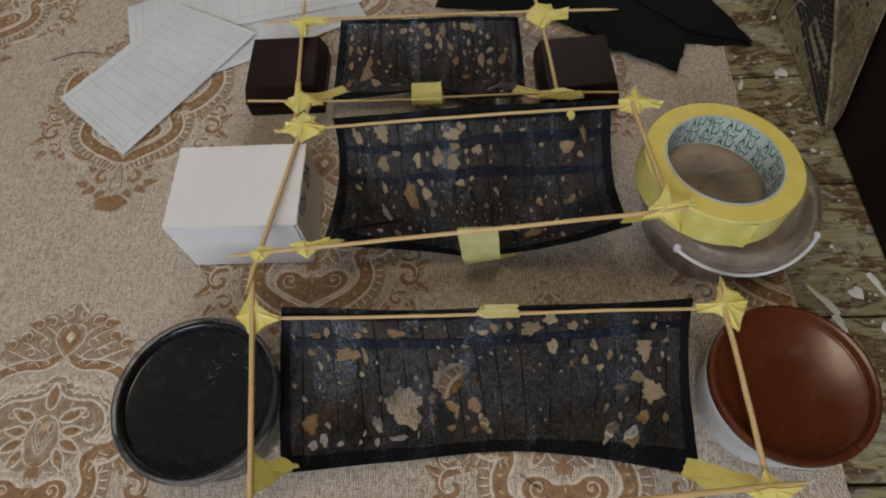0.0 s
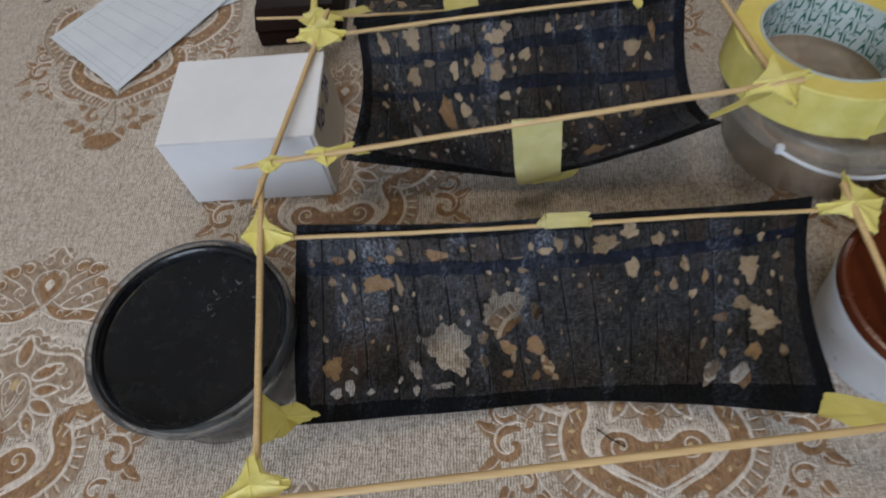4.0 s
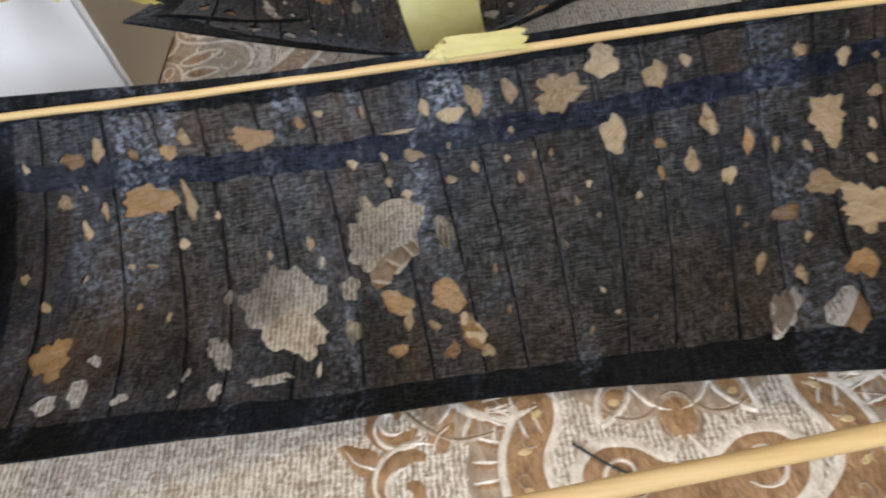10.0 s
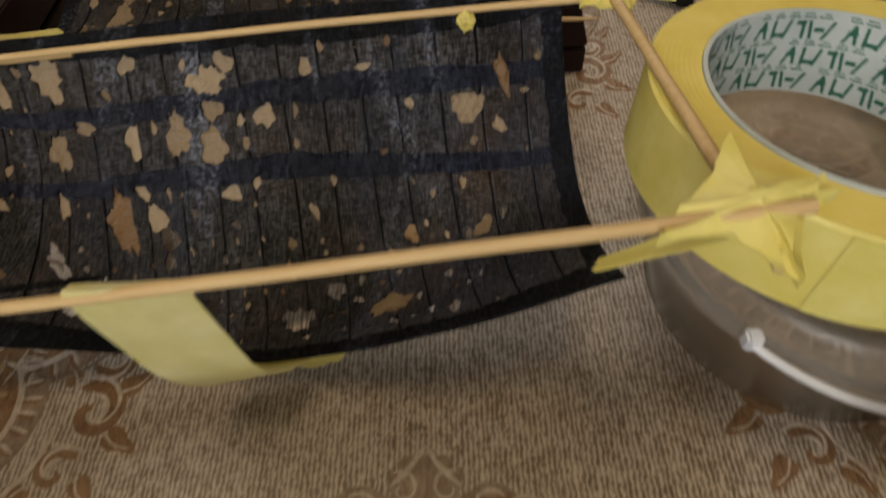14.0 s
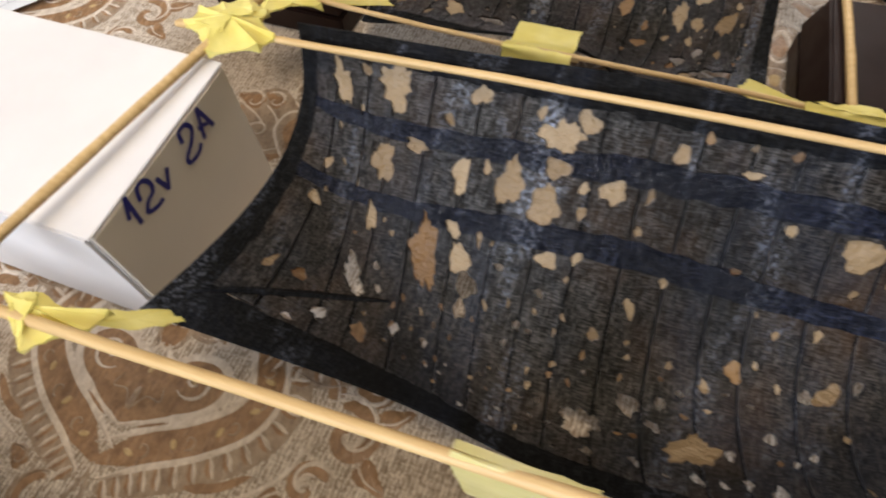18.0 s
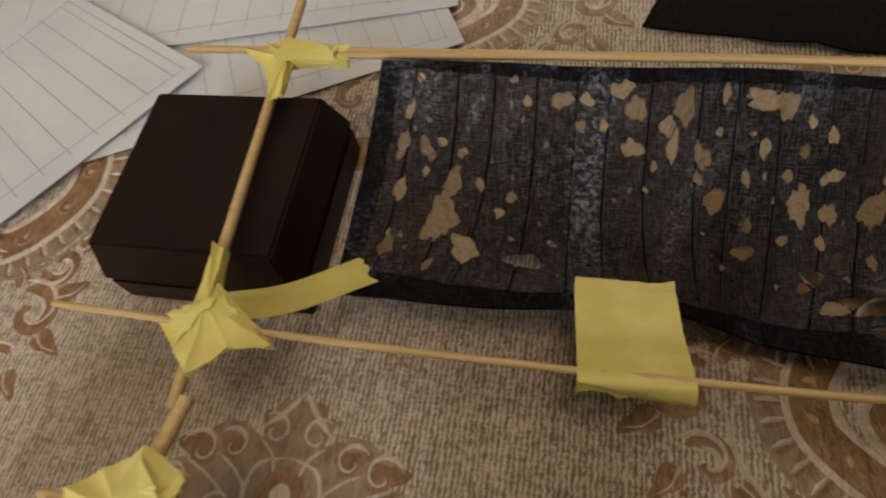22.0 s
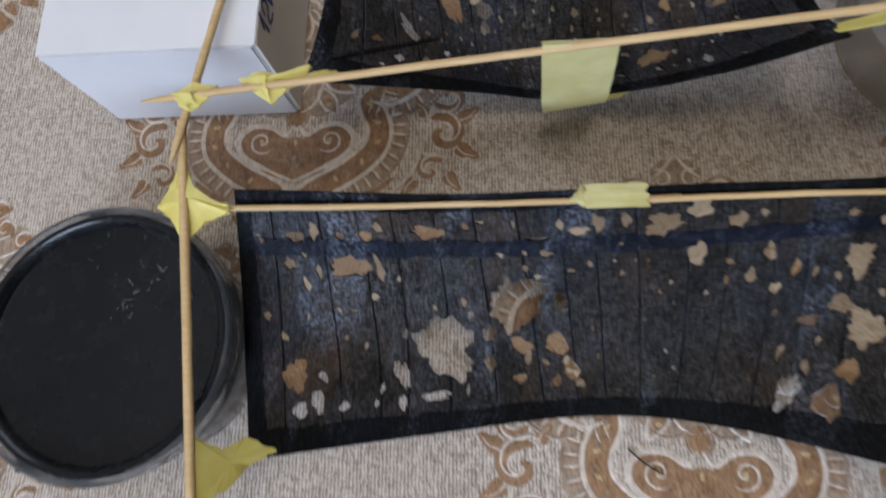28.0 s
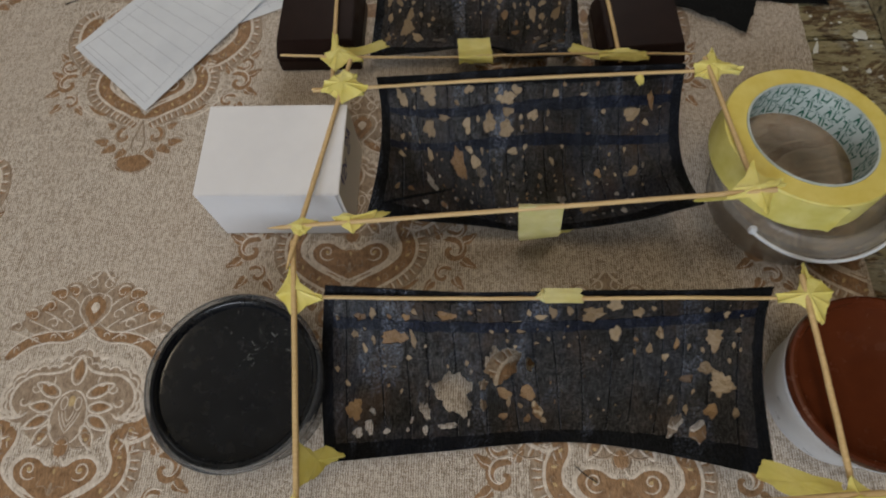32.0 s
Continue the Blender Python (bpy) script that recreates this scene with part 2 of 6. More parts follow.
def stand_in_material(name, low, mid, high):
    """Tan to amber stand-in for lit wallpaper behind a hole, each piece of its own tone."""
    k = Mat(name, rough=0.50)
    tone = k.node("ShaderNodeObjectInfo").outputs["Random"]
    c = k.ramp(tone, (0.0, low), (0.45, mid), (1.0, high))
    c = k.mix(k.ramp(k.noise(160, 5, 0.65), (0.35, 0.0), (0.75, 0.40)), c, low)
    return k.color(c).bump(k.noise(150, 4, 0.6), 0.9, 0.0030).bump(k.noise(520, 3), 0.5, 0.0010).m


M_WALLPAPER = wallpaper_material()
M_BROWN = print_material("brown_print", (0.165, 0.085, 0.036), (0.355, 0.205, 0.102), 0.34)
M_TAUPE = print_material("taupe_relief", (0.205, 0.138, 0.088), (0.400, 0.300, 0.212), 0.34)
M_PALE = print_material("pale_relief", (0.47, 0.385, 0.305), (0.74, 0.65, 0.555), 0.36)
M_GOLD = print_material("gold_print", (0.42, 0.28, 0.12), (0.56, 0.42, 0.22), 0.36)
M_BOARD = board_material()
M_STRIP = cloth_material("charcoal_strip", (0.0036, 0.0030, 0.0025), (0.0205, 0.0174, 0.0150), (0.068, 0.057, 0.048), 0.46, 0.45, 1.0, 0.62, (0.08, 0.46), 0.20)
M_CLOTH = cloth_material("black_cloth", (0.0030, 0.0029, 0.0029), (0.0062, 0.0060, 0.0060), (0.020, 0.0195, 0.020), 0.60, 0.5, 0.6)
M_BAND = cloth_material("ink_blue_band", (0.0022, 0.0027, 0.0050), (0.0036, 0.0048, 0.0125), (0.026, 0.034, 0.076), 0.34, 0.8, 0.8, 0.0, (0.06, 0.40), 0.0)
M_FELT = cloth_material("black_felt", (0.006, 0.006, 0.006), (0.010, 0.010, 0.010), (0.018, 0.018, 0.018), 0.9)
M_STAND_IN = stand_in_material("tan_stand_in", (0.155, 0.098, 0.044), (0.250, 0.172, 0.092), (0.360, 0.265, 0.155))
M_STAND_IN_RUST = stand_in_material("rusty_stand_in", (0.085, 0.042, 0.013), (0.165, 0.084, 0.026), (0.26, 0.150, 0.058))
M_SKEWER = wood_material("bamboo", (0.55, 0.36, 0.15), (0.68, 0.48, 0.23))
M_TAPE = tape_material("yellow_masking_tape", (0.65, 0.545, 0.115), (0.78, 0.685, 0.235))
M_TAPE_PALE = tape_material("pale_masking_tape", (0.70, 0.62, 0.24), (0.80, 0.73, 0.38), 0.24)
M_TAPE_THIN = tape_material("thin_masking_tape", (0.68, 0.57, 0.12), (0.78, 0.68, 0.22), 0.30)
M_ROLL_TOP = plastic_material("tape_roll_edge", (0.70, 0.54, 0.10), (0.79, 0.65, 0.18), 0.55, 60)
M_CORE = plastic_material("core_paper", (0.43, 0.485, 0.455), (0.56, 0.605, 0.575), 0.6, 60)
M_GREEN = plastic_material("green_print", (0.008, 0.085, 0.050), (0.020, 0.14, 0.085), 0.6, 60)
M_CARD = paper_material("white_card", (0.70, 0.675, 0.67), (0.79, 0.765, 0.755))
M_CARD_TAN = paper_material("tan_card", (0.74, 0.675, 0.575), (0.82, 0.755, 0.655))
M_PAPER = paper_material("drawing_paper", (0.58, 0.59, 0.62), (0.70, 0.71, 0.73))
M_PENCIL = Mat("pencil", (0.44, 0.44, 0.47), 0.7).m
M_INK = Mat("blue_ink", (0.015, 0.016, 0.20), 0.45).m
M_BOX = plastic_material("dark_brown_card", (0.014, 0.0066, 0.0048), (0.021, 0.0105, 0.0080), 0.40, 40, 0.08, 0.12)
M_BLACK_LID = plastic_material("black_paint", (0.0034, 0.0038, 0.0050), (0.0080, 0.0088, 0.0110), 0.22, 40, 0.1, 0.42)
M_WHITE_PLASTIC = plastic_material("white_plastic", (0.62, 0.63, 0.66), (0.72, 0.73, 0.75), 0.32, 40)
M_RED_LID = plastic_material("red_brown_lid", (0.070, 0.0155, 0.0050), (0.102, 0.0250, 0.0085), 0.20, 30)
M_PANEL = plastic_material("dark_panel", (0.010, 0.0062, 0.0044), (0.015, 0.0098, 0.0072), 0.55, 20, 0.08, 0.10)
M_HESSIAN = hessian_material()
M_THREAD_PALE = plastic_material("pale_thread", (0.22, 0.20, 0.13), (0.34, 0.31, 0.21), 0.8, 90)
M_THREAD_BLACK = plastic_material("black_thread", (0.010, 0.010, 0.010), (0.020, 0.020, 0.020), 0.8, 90)
M_SPOT = plastic_material("dried_paint", (0.58, 0.56, 0.48), (0.72, 0.71, 0.66), 0.5, 80)
M_PLASTER = paper_material("wall_paint", (0.60, 0.56, 0.50), (0.68, 0.64, 0.58))
M_CEILING = paper_material("ceiling_paint", (0.70, 0.69, 0.66), (0.78, 0.77, 0.74))
M_SPECK = Mat("dried_grey_paint", (0.085, 0.09, 0.085), 0.55).m
M_DOT = Mat("red_pencil_dot", (0.45, 0.10, 0.06), 0.6).m


def clear_plastic(name, tint, rough, alpha):
    """Milky plastic: a mix of thin see-through and a soft white body."""
    k = Mat(name, tint, rough)
    clear = k.node("ShaderNodeBsdfTransparent")
    clear.inputs[0].default_value = (*[min(1, 0.6 + v * 0.4) for v in tint], 1)
    n = k.ramp(k.noise(25, 4), (0.3, alpha - 0.06), (0.7, alpha + 0.08))
    mixer = k.node("ShaderNodeMixShader", Fac=n)
    through_light = k.node("ShaderNodeBsdfTranslucent")
    through_light.inputs[0].default_value = (*tint, 1)
    body = k.node("ShaderNodeMixShader", Fac=0.5)
    k.t.links.new(k.b.outputs[0], body.inputs[1])
    k.t.links.new(through_light.outputs[0], body.inputs[2])
    k.t.links.new(clear.outputs[0], mixer.inputs[1])
    k.t.links.new(body.outputs[0], mixer.inputs[2])
    gloss = k.node("ShaderNodeBsdfGlossy", Roughness=rough)
    shine = k.node("ShaderNodeFresnel", IOR=1.22)
    coat = k.node("ShaderNodeMixShader", Fac=shine.outputs[0])
    k.t.links.new(mixer.outputs[0], coat.inputs[1])
    k.t.links.new(gloss.outputs[0], coat.inputs[2])
    k.t.links.new(coat.outputs[0], k.t.nodes["Material Output"].inputs[0])
    return k.m


M_MILKY = clear_plastic("milky_plastic", (0.95, 0.88, 0.77), 0.20, 0.09)
M_MILKY_DENSE = clear_plastic("milky_plastic_rim", (0.95, 0.89, 0.80), 0.18, 0.17)
M_COLLAR = clear_plastic("cloudy_clear_plastic", (0.50, 0.53, 0.57), 0.07, 0.13)
M_SMOKE = clear_plastic("smoky_clear_plastic", (0.035, 0.037, 0.040), 0.16, 0.60)
M_CLEAR = clear_plastic("greyish_clear_plastic", (0.56, 0.58, 0.61), 0.10, 0.15)

# ---- mesh helpers ----


def thing(name, label, category, group="", at=(0, 0, 0)):
    ob = tagged(new(name), label, category, group)
    ob.location = at
    return ob


def link_mesh(name, mesh, material, parent=None, label=""):
    ob = new(name, mesh)
    if material:
        mesh.materials.append(material)
    if parent:
        ob.parent = parent
        ob.matrix_parent_inverse = Matrix.Translation(-Vector(parent.location))
    return tagged(ob, label)


def part(name, bm, material, parent=None, label="", smooth=True, crease=38):
    mesh = bpy.data.meshes.new(name)
    bm.normal_update()
    bm.to_mesh(mesh)
    bm.free()
    if smooth:
        mesh.polygons.foreach_set("use_smooth", [True] * len(mesh.polygons))
        mesh.set_sharp_from_angle(angle=radians(crease))
    return link_mesh(name, mesh, material, parent, label)


def raw(name, verts, faces, material, parent=None, label="", smooth=False):
    mesh = bpy.data.meshes.new(name)
    mesh.from_pydata([tuple(v) for v in verts], [], faces)
    mesh.update()
    if smooth:
        mesh.polygons.foreach_set("use_smooth", [True] * len(mesh.polygons))
        mesh.set_sharp_from_angle(angle=radians(40))
    return link_mesh(name, mesh, material, parent, label)


def box(bm, lo, hi, bevel=0.0, m=None):
    made = bmesh.ops.create_cube(bm, size=1)["verts"]
    c, d = [(a + b) / 2 for a, b in zip(lo, hi)], [b - a for a, b in zip(lo, hi)]
    for v in made:
        v.co = Vector((v.co.x * d[0] + c[0], v.co.y * d[1] + c[1], v.co.z * d[2] + c[2]))
    if bevel:
        edges = list({e for v in made for e in v.link_edges})
        made = bmesh.ops.bevel(bm, geom=edges, offset=bevel, segments=2, affect="EDGES")["verts"]
    if m:
        for v in {v for v in bm.verts if v in set(made)}:
            v.co = m @ v.co
    return bm


def revolve(profile, n=72, center=(0, 0, 0)):
    """A turned body from (radius, height) pairs; a radius of 0 closes it."""
    bm, rings = bmesh.new(), []
    for r, z in profile:
        if r <= 1e-6:
            rings.append([bm.verts.new((center[0], center[1], center[2] + z))])
        else:
            rings.append([bm.verts.new((center[0] + r * math.cos(a * math.tau / n), center[1] + r * math.sin(a * math.tau / n), center[2] + z)) for a in range(n)])
    for a, b in zip(rings, rings[1:]):
        for i in range(n):
            j = (i + 1) % n
            if len(a) == 1 and len(b) > 1:
                bm.faces.new((a[0], b[j], b[i]))
            elif len(b) == 1 and len(a) > 1:
                bm.faces.new((a[i], a[j], b[0]))
            elif len(a) > 1:
                bm.faces.new((a[i], a[j], b[j], b[i]))
    bmesh.ops.recalc_face_normals(bm, faces=bm.faces)
    return bm


def tube(points, radii, n=10, cap=True):
    """A round rod along points, with a radius for each."""
    pts = [Vector(p) for p in points]
    bm, rings, up = bmesh.new(), [], None
    for i, p in enumerate(pts):
        d = (pts[min(i + 1, len(pts) - 1)] - pts[max(i - 1, 0)]).normalized()
        if up is None:
            up = d.orthogonal().normalized()
        up = (up - d * up.dot(d)).normalized()
        side = d.cross(up)
        r = radii[i] if isinstance(radii, (list, tuple)) else radii
        rings.append([bm.verts.new(p + r * (math.cos(a * math.tau / n) * up + math.sin(a * math.tau / n) * side)) for a in range(n)])
    for a, b in zip(rings, rings[1:]):
        for i in range(n):
            bm.faces.new((a[i], a[(i + 1) % n], b[(i + 1) % n], b[i]))
    if cap:
        bm.faces.new(rings[0][::-1])
        bm.faces.new(rings[-1])
    return bm


def skewer(a, b, r, parent, seed, tip=True, label=""):
    """A bamboo skewer with slight bends, a blunt end and a pointed one."""
    rnd = random.Random(seed)
    a, b = Vector(a), Vector(b)
    d = (b - a).normalized()
    side = d.orthogonal().normalized()
    pts, radii = [], []
    bow = rnd.uniform(-0.0012, 0.0012)
    for i in range(15):
        f = i / 14
        pts.append(a.lerp(b, f) + side * (bow * math.sin(math.pi * f) + rnd.uniform(-0.00012, 0.00012)))
        radii.append(r * rnd.uniform(0.95, 1.05))
    if tip:
        pts = pts + [b + d * 0.010]
        radii = radii[:-1] + [r * 0.95, r * 0.22]
    bm = tube(pts, radii, 10)
    return part("skewer", bm, M_SKEWER, parent, label)


def ribbon(points, widths, thick, up=(0, 0, 1), torn=0.0, seed=0):
    """A strip of tape along points, with the given widths, torn at both ends."""
    rnd = random.Random(seed)
    pts = [Vector(p) for p in points]
    up = Vector(up)
    n, cross = len(pts), 9
    rows = []
    for i, p in enumerate(pts):
        d = (pts[min(i + 1, n - 1)] - pts[max(i - 1, 0)]).normalized()
        side = d.cross(up).normalized()
        nor = side.cross(d).normalized()
        w = widths[i] if isinstance(widths, (list, tuple)) else widths
        row = []
        for j in range(cross):
            s = j / (cross - 1) - 0.5
            off = d * (rnd.uniform(-1, 1) * torn if i in (0, n - 1) else 0)
            row.append((p + side * (s * w) + off + nor * noise.noise(Vector((p.x * 90 + seed, s * 5, p.y * 90))) * torn * 0.5, nor))
        rows.append(row)
    verts, faces = [], []
    for sgn in (0.5, -0.5):
        for row in rows:
            for p, nor in row:
                verts.append(p + nor * (sgn * thick))
    q = n * cross
    for i in range(n - 1):
        for j in range(cross - 1):
            a, b, c, d2 = i * cross + j, i * cross + j + 1, (i + 1) * cross + j + 1, (i + 1) * cross + j
            faces += [(a, b, c, d2), (a + q, d2 + q, c + q, b + q)]
    for i in range(n - 1):
        for j in (0, cross - 1):
            a, b = i * cross + j, (i + 1) * cross + j
            faces.append((a, b, b + q, a + q) if j == 0 else (b, a, a + q, b + q))
    for j in range(cross - 1):
        for i in (0, n - 1):
            a, b = i * cross + j, i * cross + j + 1
            faces.append((b, a, a + q, b + q) if i == 0 else (a, b, b + q, a + q))
    return verts, faces


def smooth_path(ctrl, n=16):
    """Points along a gentle curve through the given ones."""
    c = [Vector(p) for p in ctrl]
    c = [c[0] * 2 - c[1]] + c + [c[-1] * 2 - c[-2]]
    out = []
    for i in range(1, len(c) - 2):
        for k in range(n):
            t = k / n
            out.append(0.5 * ((2 * c[i]) + (c[i + 1] - c[i - 1]) * t + (2 * c[i - 1] - 5 * c[i] + 4 * c[i + 1] - c[i + 2]) * t * t + (3 * c[i] - c[i - 1] - 3 * c[i + 1] + c[i + 2]) * t ** 3))
    return out + [c[-2]]


def tape_web(center, outline, seed, parent, label="", thick=0.0030, tilt=(0.0, 0.0), material=None):
    """Masking tape pinched round crossing skewers: a creased kite with a hollow sleeve along each arm. The outline runs round the centre, in tenths of a millimetre."""
    rnd = random.Random(seed)
    center = Vector(center)
    corners = [Vector((a, b)) * 1e-4 for a, b in outline]
    rim, tip = [], []
    longest = max(c.length for c in corners)
    for i, a in enumerate(corners):
        b = corners[(i + 1) % len(corners)]
        for k in range(5):
            f = k / 5
            p = a.lerp(b, f)
            jag = 0.00035 if k else 0.0
            rim.append(p + Vector((rnd.uniform(-jag, jag), rnd.uniform(-jag, jag))))
            tip.append(max(0.0, 1 - min(f, 1 - f) * 3.2) * min(1.0, (a if f < 0.5 else b).length / longest + 0.15))
    folds = [(Vector((math.cos(a), math.sin(a))), rnd.uniform(0, 6), rnd.uniform(0.5, 1.0)) for a in [rnd.uniform(0, math.pi) for _ in range(4)]]
    rings = (0.22, 0.42, 0.6, 0.76, 0.9, 1.0)

    def height(p, f, t):
        body = thick * ((1 - f) ** 1.2 * 1.15 + f * (0.10 + 0.62 * t ** 2))
        crease = sum(w * (abs(((p.dot(d) * 210 + o) % 2.0) - 1.0) - 0.5) for d, o, w in folds) * 0.0007 * (1 - 0.65 * f)
        return max(0.00025, body + crease)

    n = len(rim)
    verts, faces = [], []
    for sign in (1, -1):
        verts.append(center + Vector((0, 0, sign * thick * 1.1)))
        for f in rings:
            for p, t in zip(rim, tip):
                q = p * f
                z = height(q, f, t) * (1 if sign > 0 else -0.8)
                verts.append(center + Vector((q.x, q.y, z + tilt[0] * q.x + tilt[1] * q.y)))
    half = 1 + n * len(rings)
    for base, flip in ((0, False), (half, True)):
        for i in range(n):
            j = (i + 1) % n
            tri = [(base, base + 1 + i, base + 1 + j)]
            for r in range(len(rings) - 1):
                a, b = base + 1 + r * n, base + 1 + (r + 1) * n
                tri.append((a + i, b + i, b + j, a + j))
            faces += [q[::-1] for q in tri] if flip else tri
    o = 1 + n * (len(rings) - 1)
    faces += [(o + i, half + o + i, half + o + (i + 1) % n, o + (i + 1) % n) for i in range(n)]
    bm = bmesh.new()
    made = [bm.verts.new(v) for v in verts]
    for f in faces:
        bm.faces.new([made[q] for q in f])
    bmesh.ops.recalc_face_normals(bm, faces=bm.faces)
    lump = part("tape_wrap", bm, material or M_TAPE, parent, label, True, 34)
    # two folded-over layers with torn ends
    m = len(corners)
    for k in range(2):
        i = rnd.randrange(m)
        a, b, c = corners[i] * 0.86, corners[(i + 1) % m] * 0.70, corners[(i + 2) % m] * 0.80
        lift = Vector((0, 0, thick * (1.15 + 0.35 * k)))
        pts = [center + Vector((q.x, q.y, tilt[0] * q.x + tilt[1] * q.y)) + lift * g for q, g in ((a, 0.55), (b, 0.75), (c, 0.5), (-b * 0.30, 1.0))]
        tape_patch(pts, lump, seed + 7 * k, material or M_TAPE, "tape_flap")
    return lump


def tape_patch(points, parent, seed, material=None, name="tape_strip", label="", torn=0.0006, sag=0.0):
    """A thin flat piece of tape with the given corners and torn, slightly wavy edges."""
    rnd = random.Random(seed)
    pts = [Vector(p) for p in points]
    mid = sum(pts, Vector()) / len(pts) - Vector((0, 0, sag))
    rim = []
    for i, a in enumerate(pts):
        b = pts[(i + 1) % len(pts)]
        for k in range(6):
            rim.append(a.lerp(b, k / 6) + Vector((rnd.uniform(-torn, torn), rnd.uniform(-torn, torn), rnd.uniform(-torn, torn) * 0.4)))
    n, rings = len(rim), (0.0, 0.3, 0.6, 0.85, 1.0)
    verts = []
    for low in (0.0, 0.00025):
        for f in rings:
            for p in rim:
                q = mid.lerp(p, f)
                verts.append(q + Vector((0, 0, 0.0012 * noise.noise(q * 95 + Vector((seed, 0, 0))) - low)))
    faces, half = [], n * len(rings)
    for r in range(len(rings) - 1):
        for i in range(n):
            j = (i + 1) % n
            a, b = r * n, (r + 1) * n
            faces += [(a + i, b + i, b + j, a + j), (a + j + half, b + j + half, b + i + half, a + i + half)]
    o = n * (len(rings) - 1)
    faces += [(o + i, o + half + i, o + half + (i + 1) % n, o + (i + 1) % n) for i in range(n)]
    bm = bmesh.new()
    made = [bm.verts.new(v) for v in verts]
    for f in faces:
        bm.faces.new([made[q] for q in f])
    bmesh.ops.remove_doubles(bm, verts=bm.verts, dist=1e-6)
    bmesh.ops.recalc_face_normals(bm, faces=bm.faces)
    return part(name, bm, material or M_TAPE, parent, label, True, 40)


def tape_strip(ctrl, widths, parent, seed, material=None, torn=0.0012, up=(0, 0, 1), name="tape_strip", label=""):
    pts = smooth_path(ctrl, 7)
    n = len(pts)
    if isinstance(widths, (list, tuple)):
        widths = [widths[0] + (widths[-1] - widths[0]) * i / (n - 1) for i in range(n)]
    v, f = ribbon(pts, widths, 0.00025, up, torn, seed)
    return raw(name, v, f, material or M_TAPE, parent, label, True)


# ---- the room ----
# walls and ceiling stay out of view, added to enclose and bounce the light
def slab(name, lo, hi, material, label, category):
    bm = box(bmesh.new(), lo, hi)
    ob = part(name, bm, material, None, smooth=False)
    return tagged(ob, label, category, kind="structure")


slab("subfloor", (-1.6, -1.6, -0.06), (1.6, 2.4, -0.026), M_BOARD, "bare wooden subfloor under the boards", "floor")
slab("ceiling", (-1.6, -1.6, 2.5), (1.6, 2.4, 2.56), M_CEILING, "plain white ceiling", "ceiling")
slab("wall_north_low", (-1.6, 2.4, -0.06), (1.6, 2.5, 0.68), M_PLASTER, "plain beige wall below the window", "wall")
slab("wall_north_high", (-1.6, 2.4, 2.02), (1.6, 2.5, 2.5), M_PLASTER, "plain beige wall above the window", "wall")
slab("wall_north_west", (-1.6, 2.4, 0.68), (-0.70, 2.5, 2.02), M_PLASTER, "plain beige wall beside the window", "wall")
slab("wall_north_east", (0.70, 2.4, 0.68), (1.6, 2.5, 2.02), M_PLASTER, "plain beige wall beside the window", "wall")
slab("wall_west", (-1.7, -1.6, -0.06), (-1.6, 2.4, 2.5), M_PLASTER, "plain beige wall", "wall")
slab("wall_east", (1.6, -1.6, -0.06), (1.7, 2.4, 2.5), M_PLASTER, "plain beige wall", "wall")
# the south wall is left open round the window
slab("wall_south_low", (-1.6, -1.7, -0.06), (1.6, -1.6, 0.6), M_PLASTER, "plain beige wall below the window", "wall")
slab("wall_south_high", (-1.6, -1.7, 1.95), (1.6, -1.6, 2.5), M_PLASTER, "plain beige wall above the window", "wall")
slab("wall_south_west", (-1.6, -1.7, 0.6), (-1.15, -1.6, 1.95), M_PLASTER, "plain beige wall beside the window", "wall")
slab("wall_south_east", (0.25, -1.7, 0.6), (1.6, -1.6, 1.95), M_PLASTER, "plain beige wall beside the window", "wall")

floor = tagged(new("floor"), "worn painted wooden floor boards with flaking olive paint", "floor", kind="structure")
y = -1.6
k = 0
rnd = random.Random(4)
while y < 2.4:
    w = 0.118
    bm = box(bmesh.new(), (-1.58, y + 0.0012, -0.026), (1.58, y + w - 0.0012, -0.0006 - rnd.uniform(0, 0.0006)), 0.0016)
    part("board", bm, M_BOARD, floor)
    y += w

# the dark panel that closes the strip of boards
panel = thing("cabinet_side", "plain dark brown wooden cabinet side standing on the floor", "cabinet", at=(0.3135, 0.3, 0))
part("side_panel", box(bmesh.new(), (0, -0.8, 0), (0.018, 0.6, 0.62), 0.001, Matrix.Translation((0.3135, 0.3, 0)) @ Matrix.Rotation(0.030, 4, "Z")), M_PANEL, panel)

# ---- wallpaper sheet ----
WP = (-0.95, 0.022, 0.240, 1.0)
sheet = thing("wallpaper_sheet", "beige vinyl wallpaper with embossed brown damask, lying on floor boards", "wallpaper", at=(-0.3, 0.4, 0))


def wp_z(x, y):
    """The sheet's gentle waves, with its edges a little raised."""
    e = max(0.0, 1 - (WP[2] - x) / 0.03) ** 2 * 0.0012 + max(0.0, 1 - (y - WP[1]) / 0.03) ** 2 * 0.001
    return 0.0006 + e


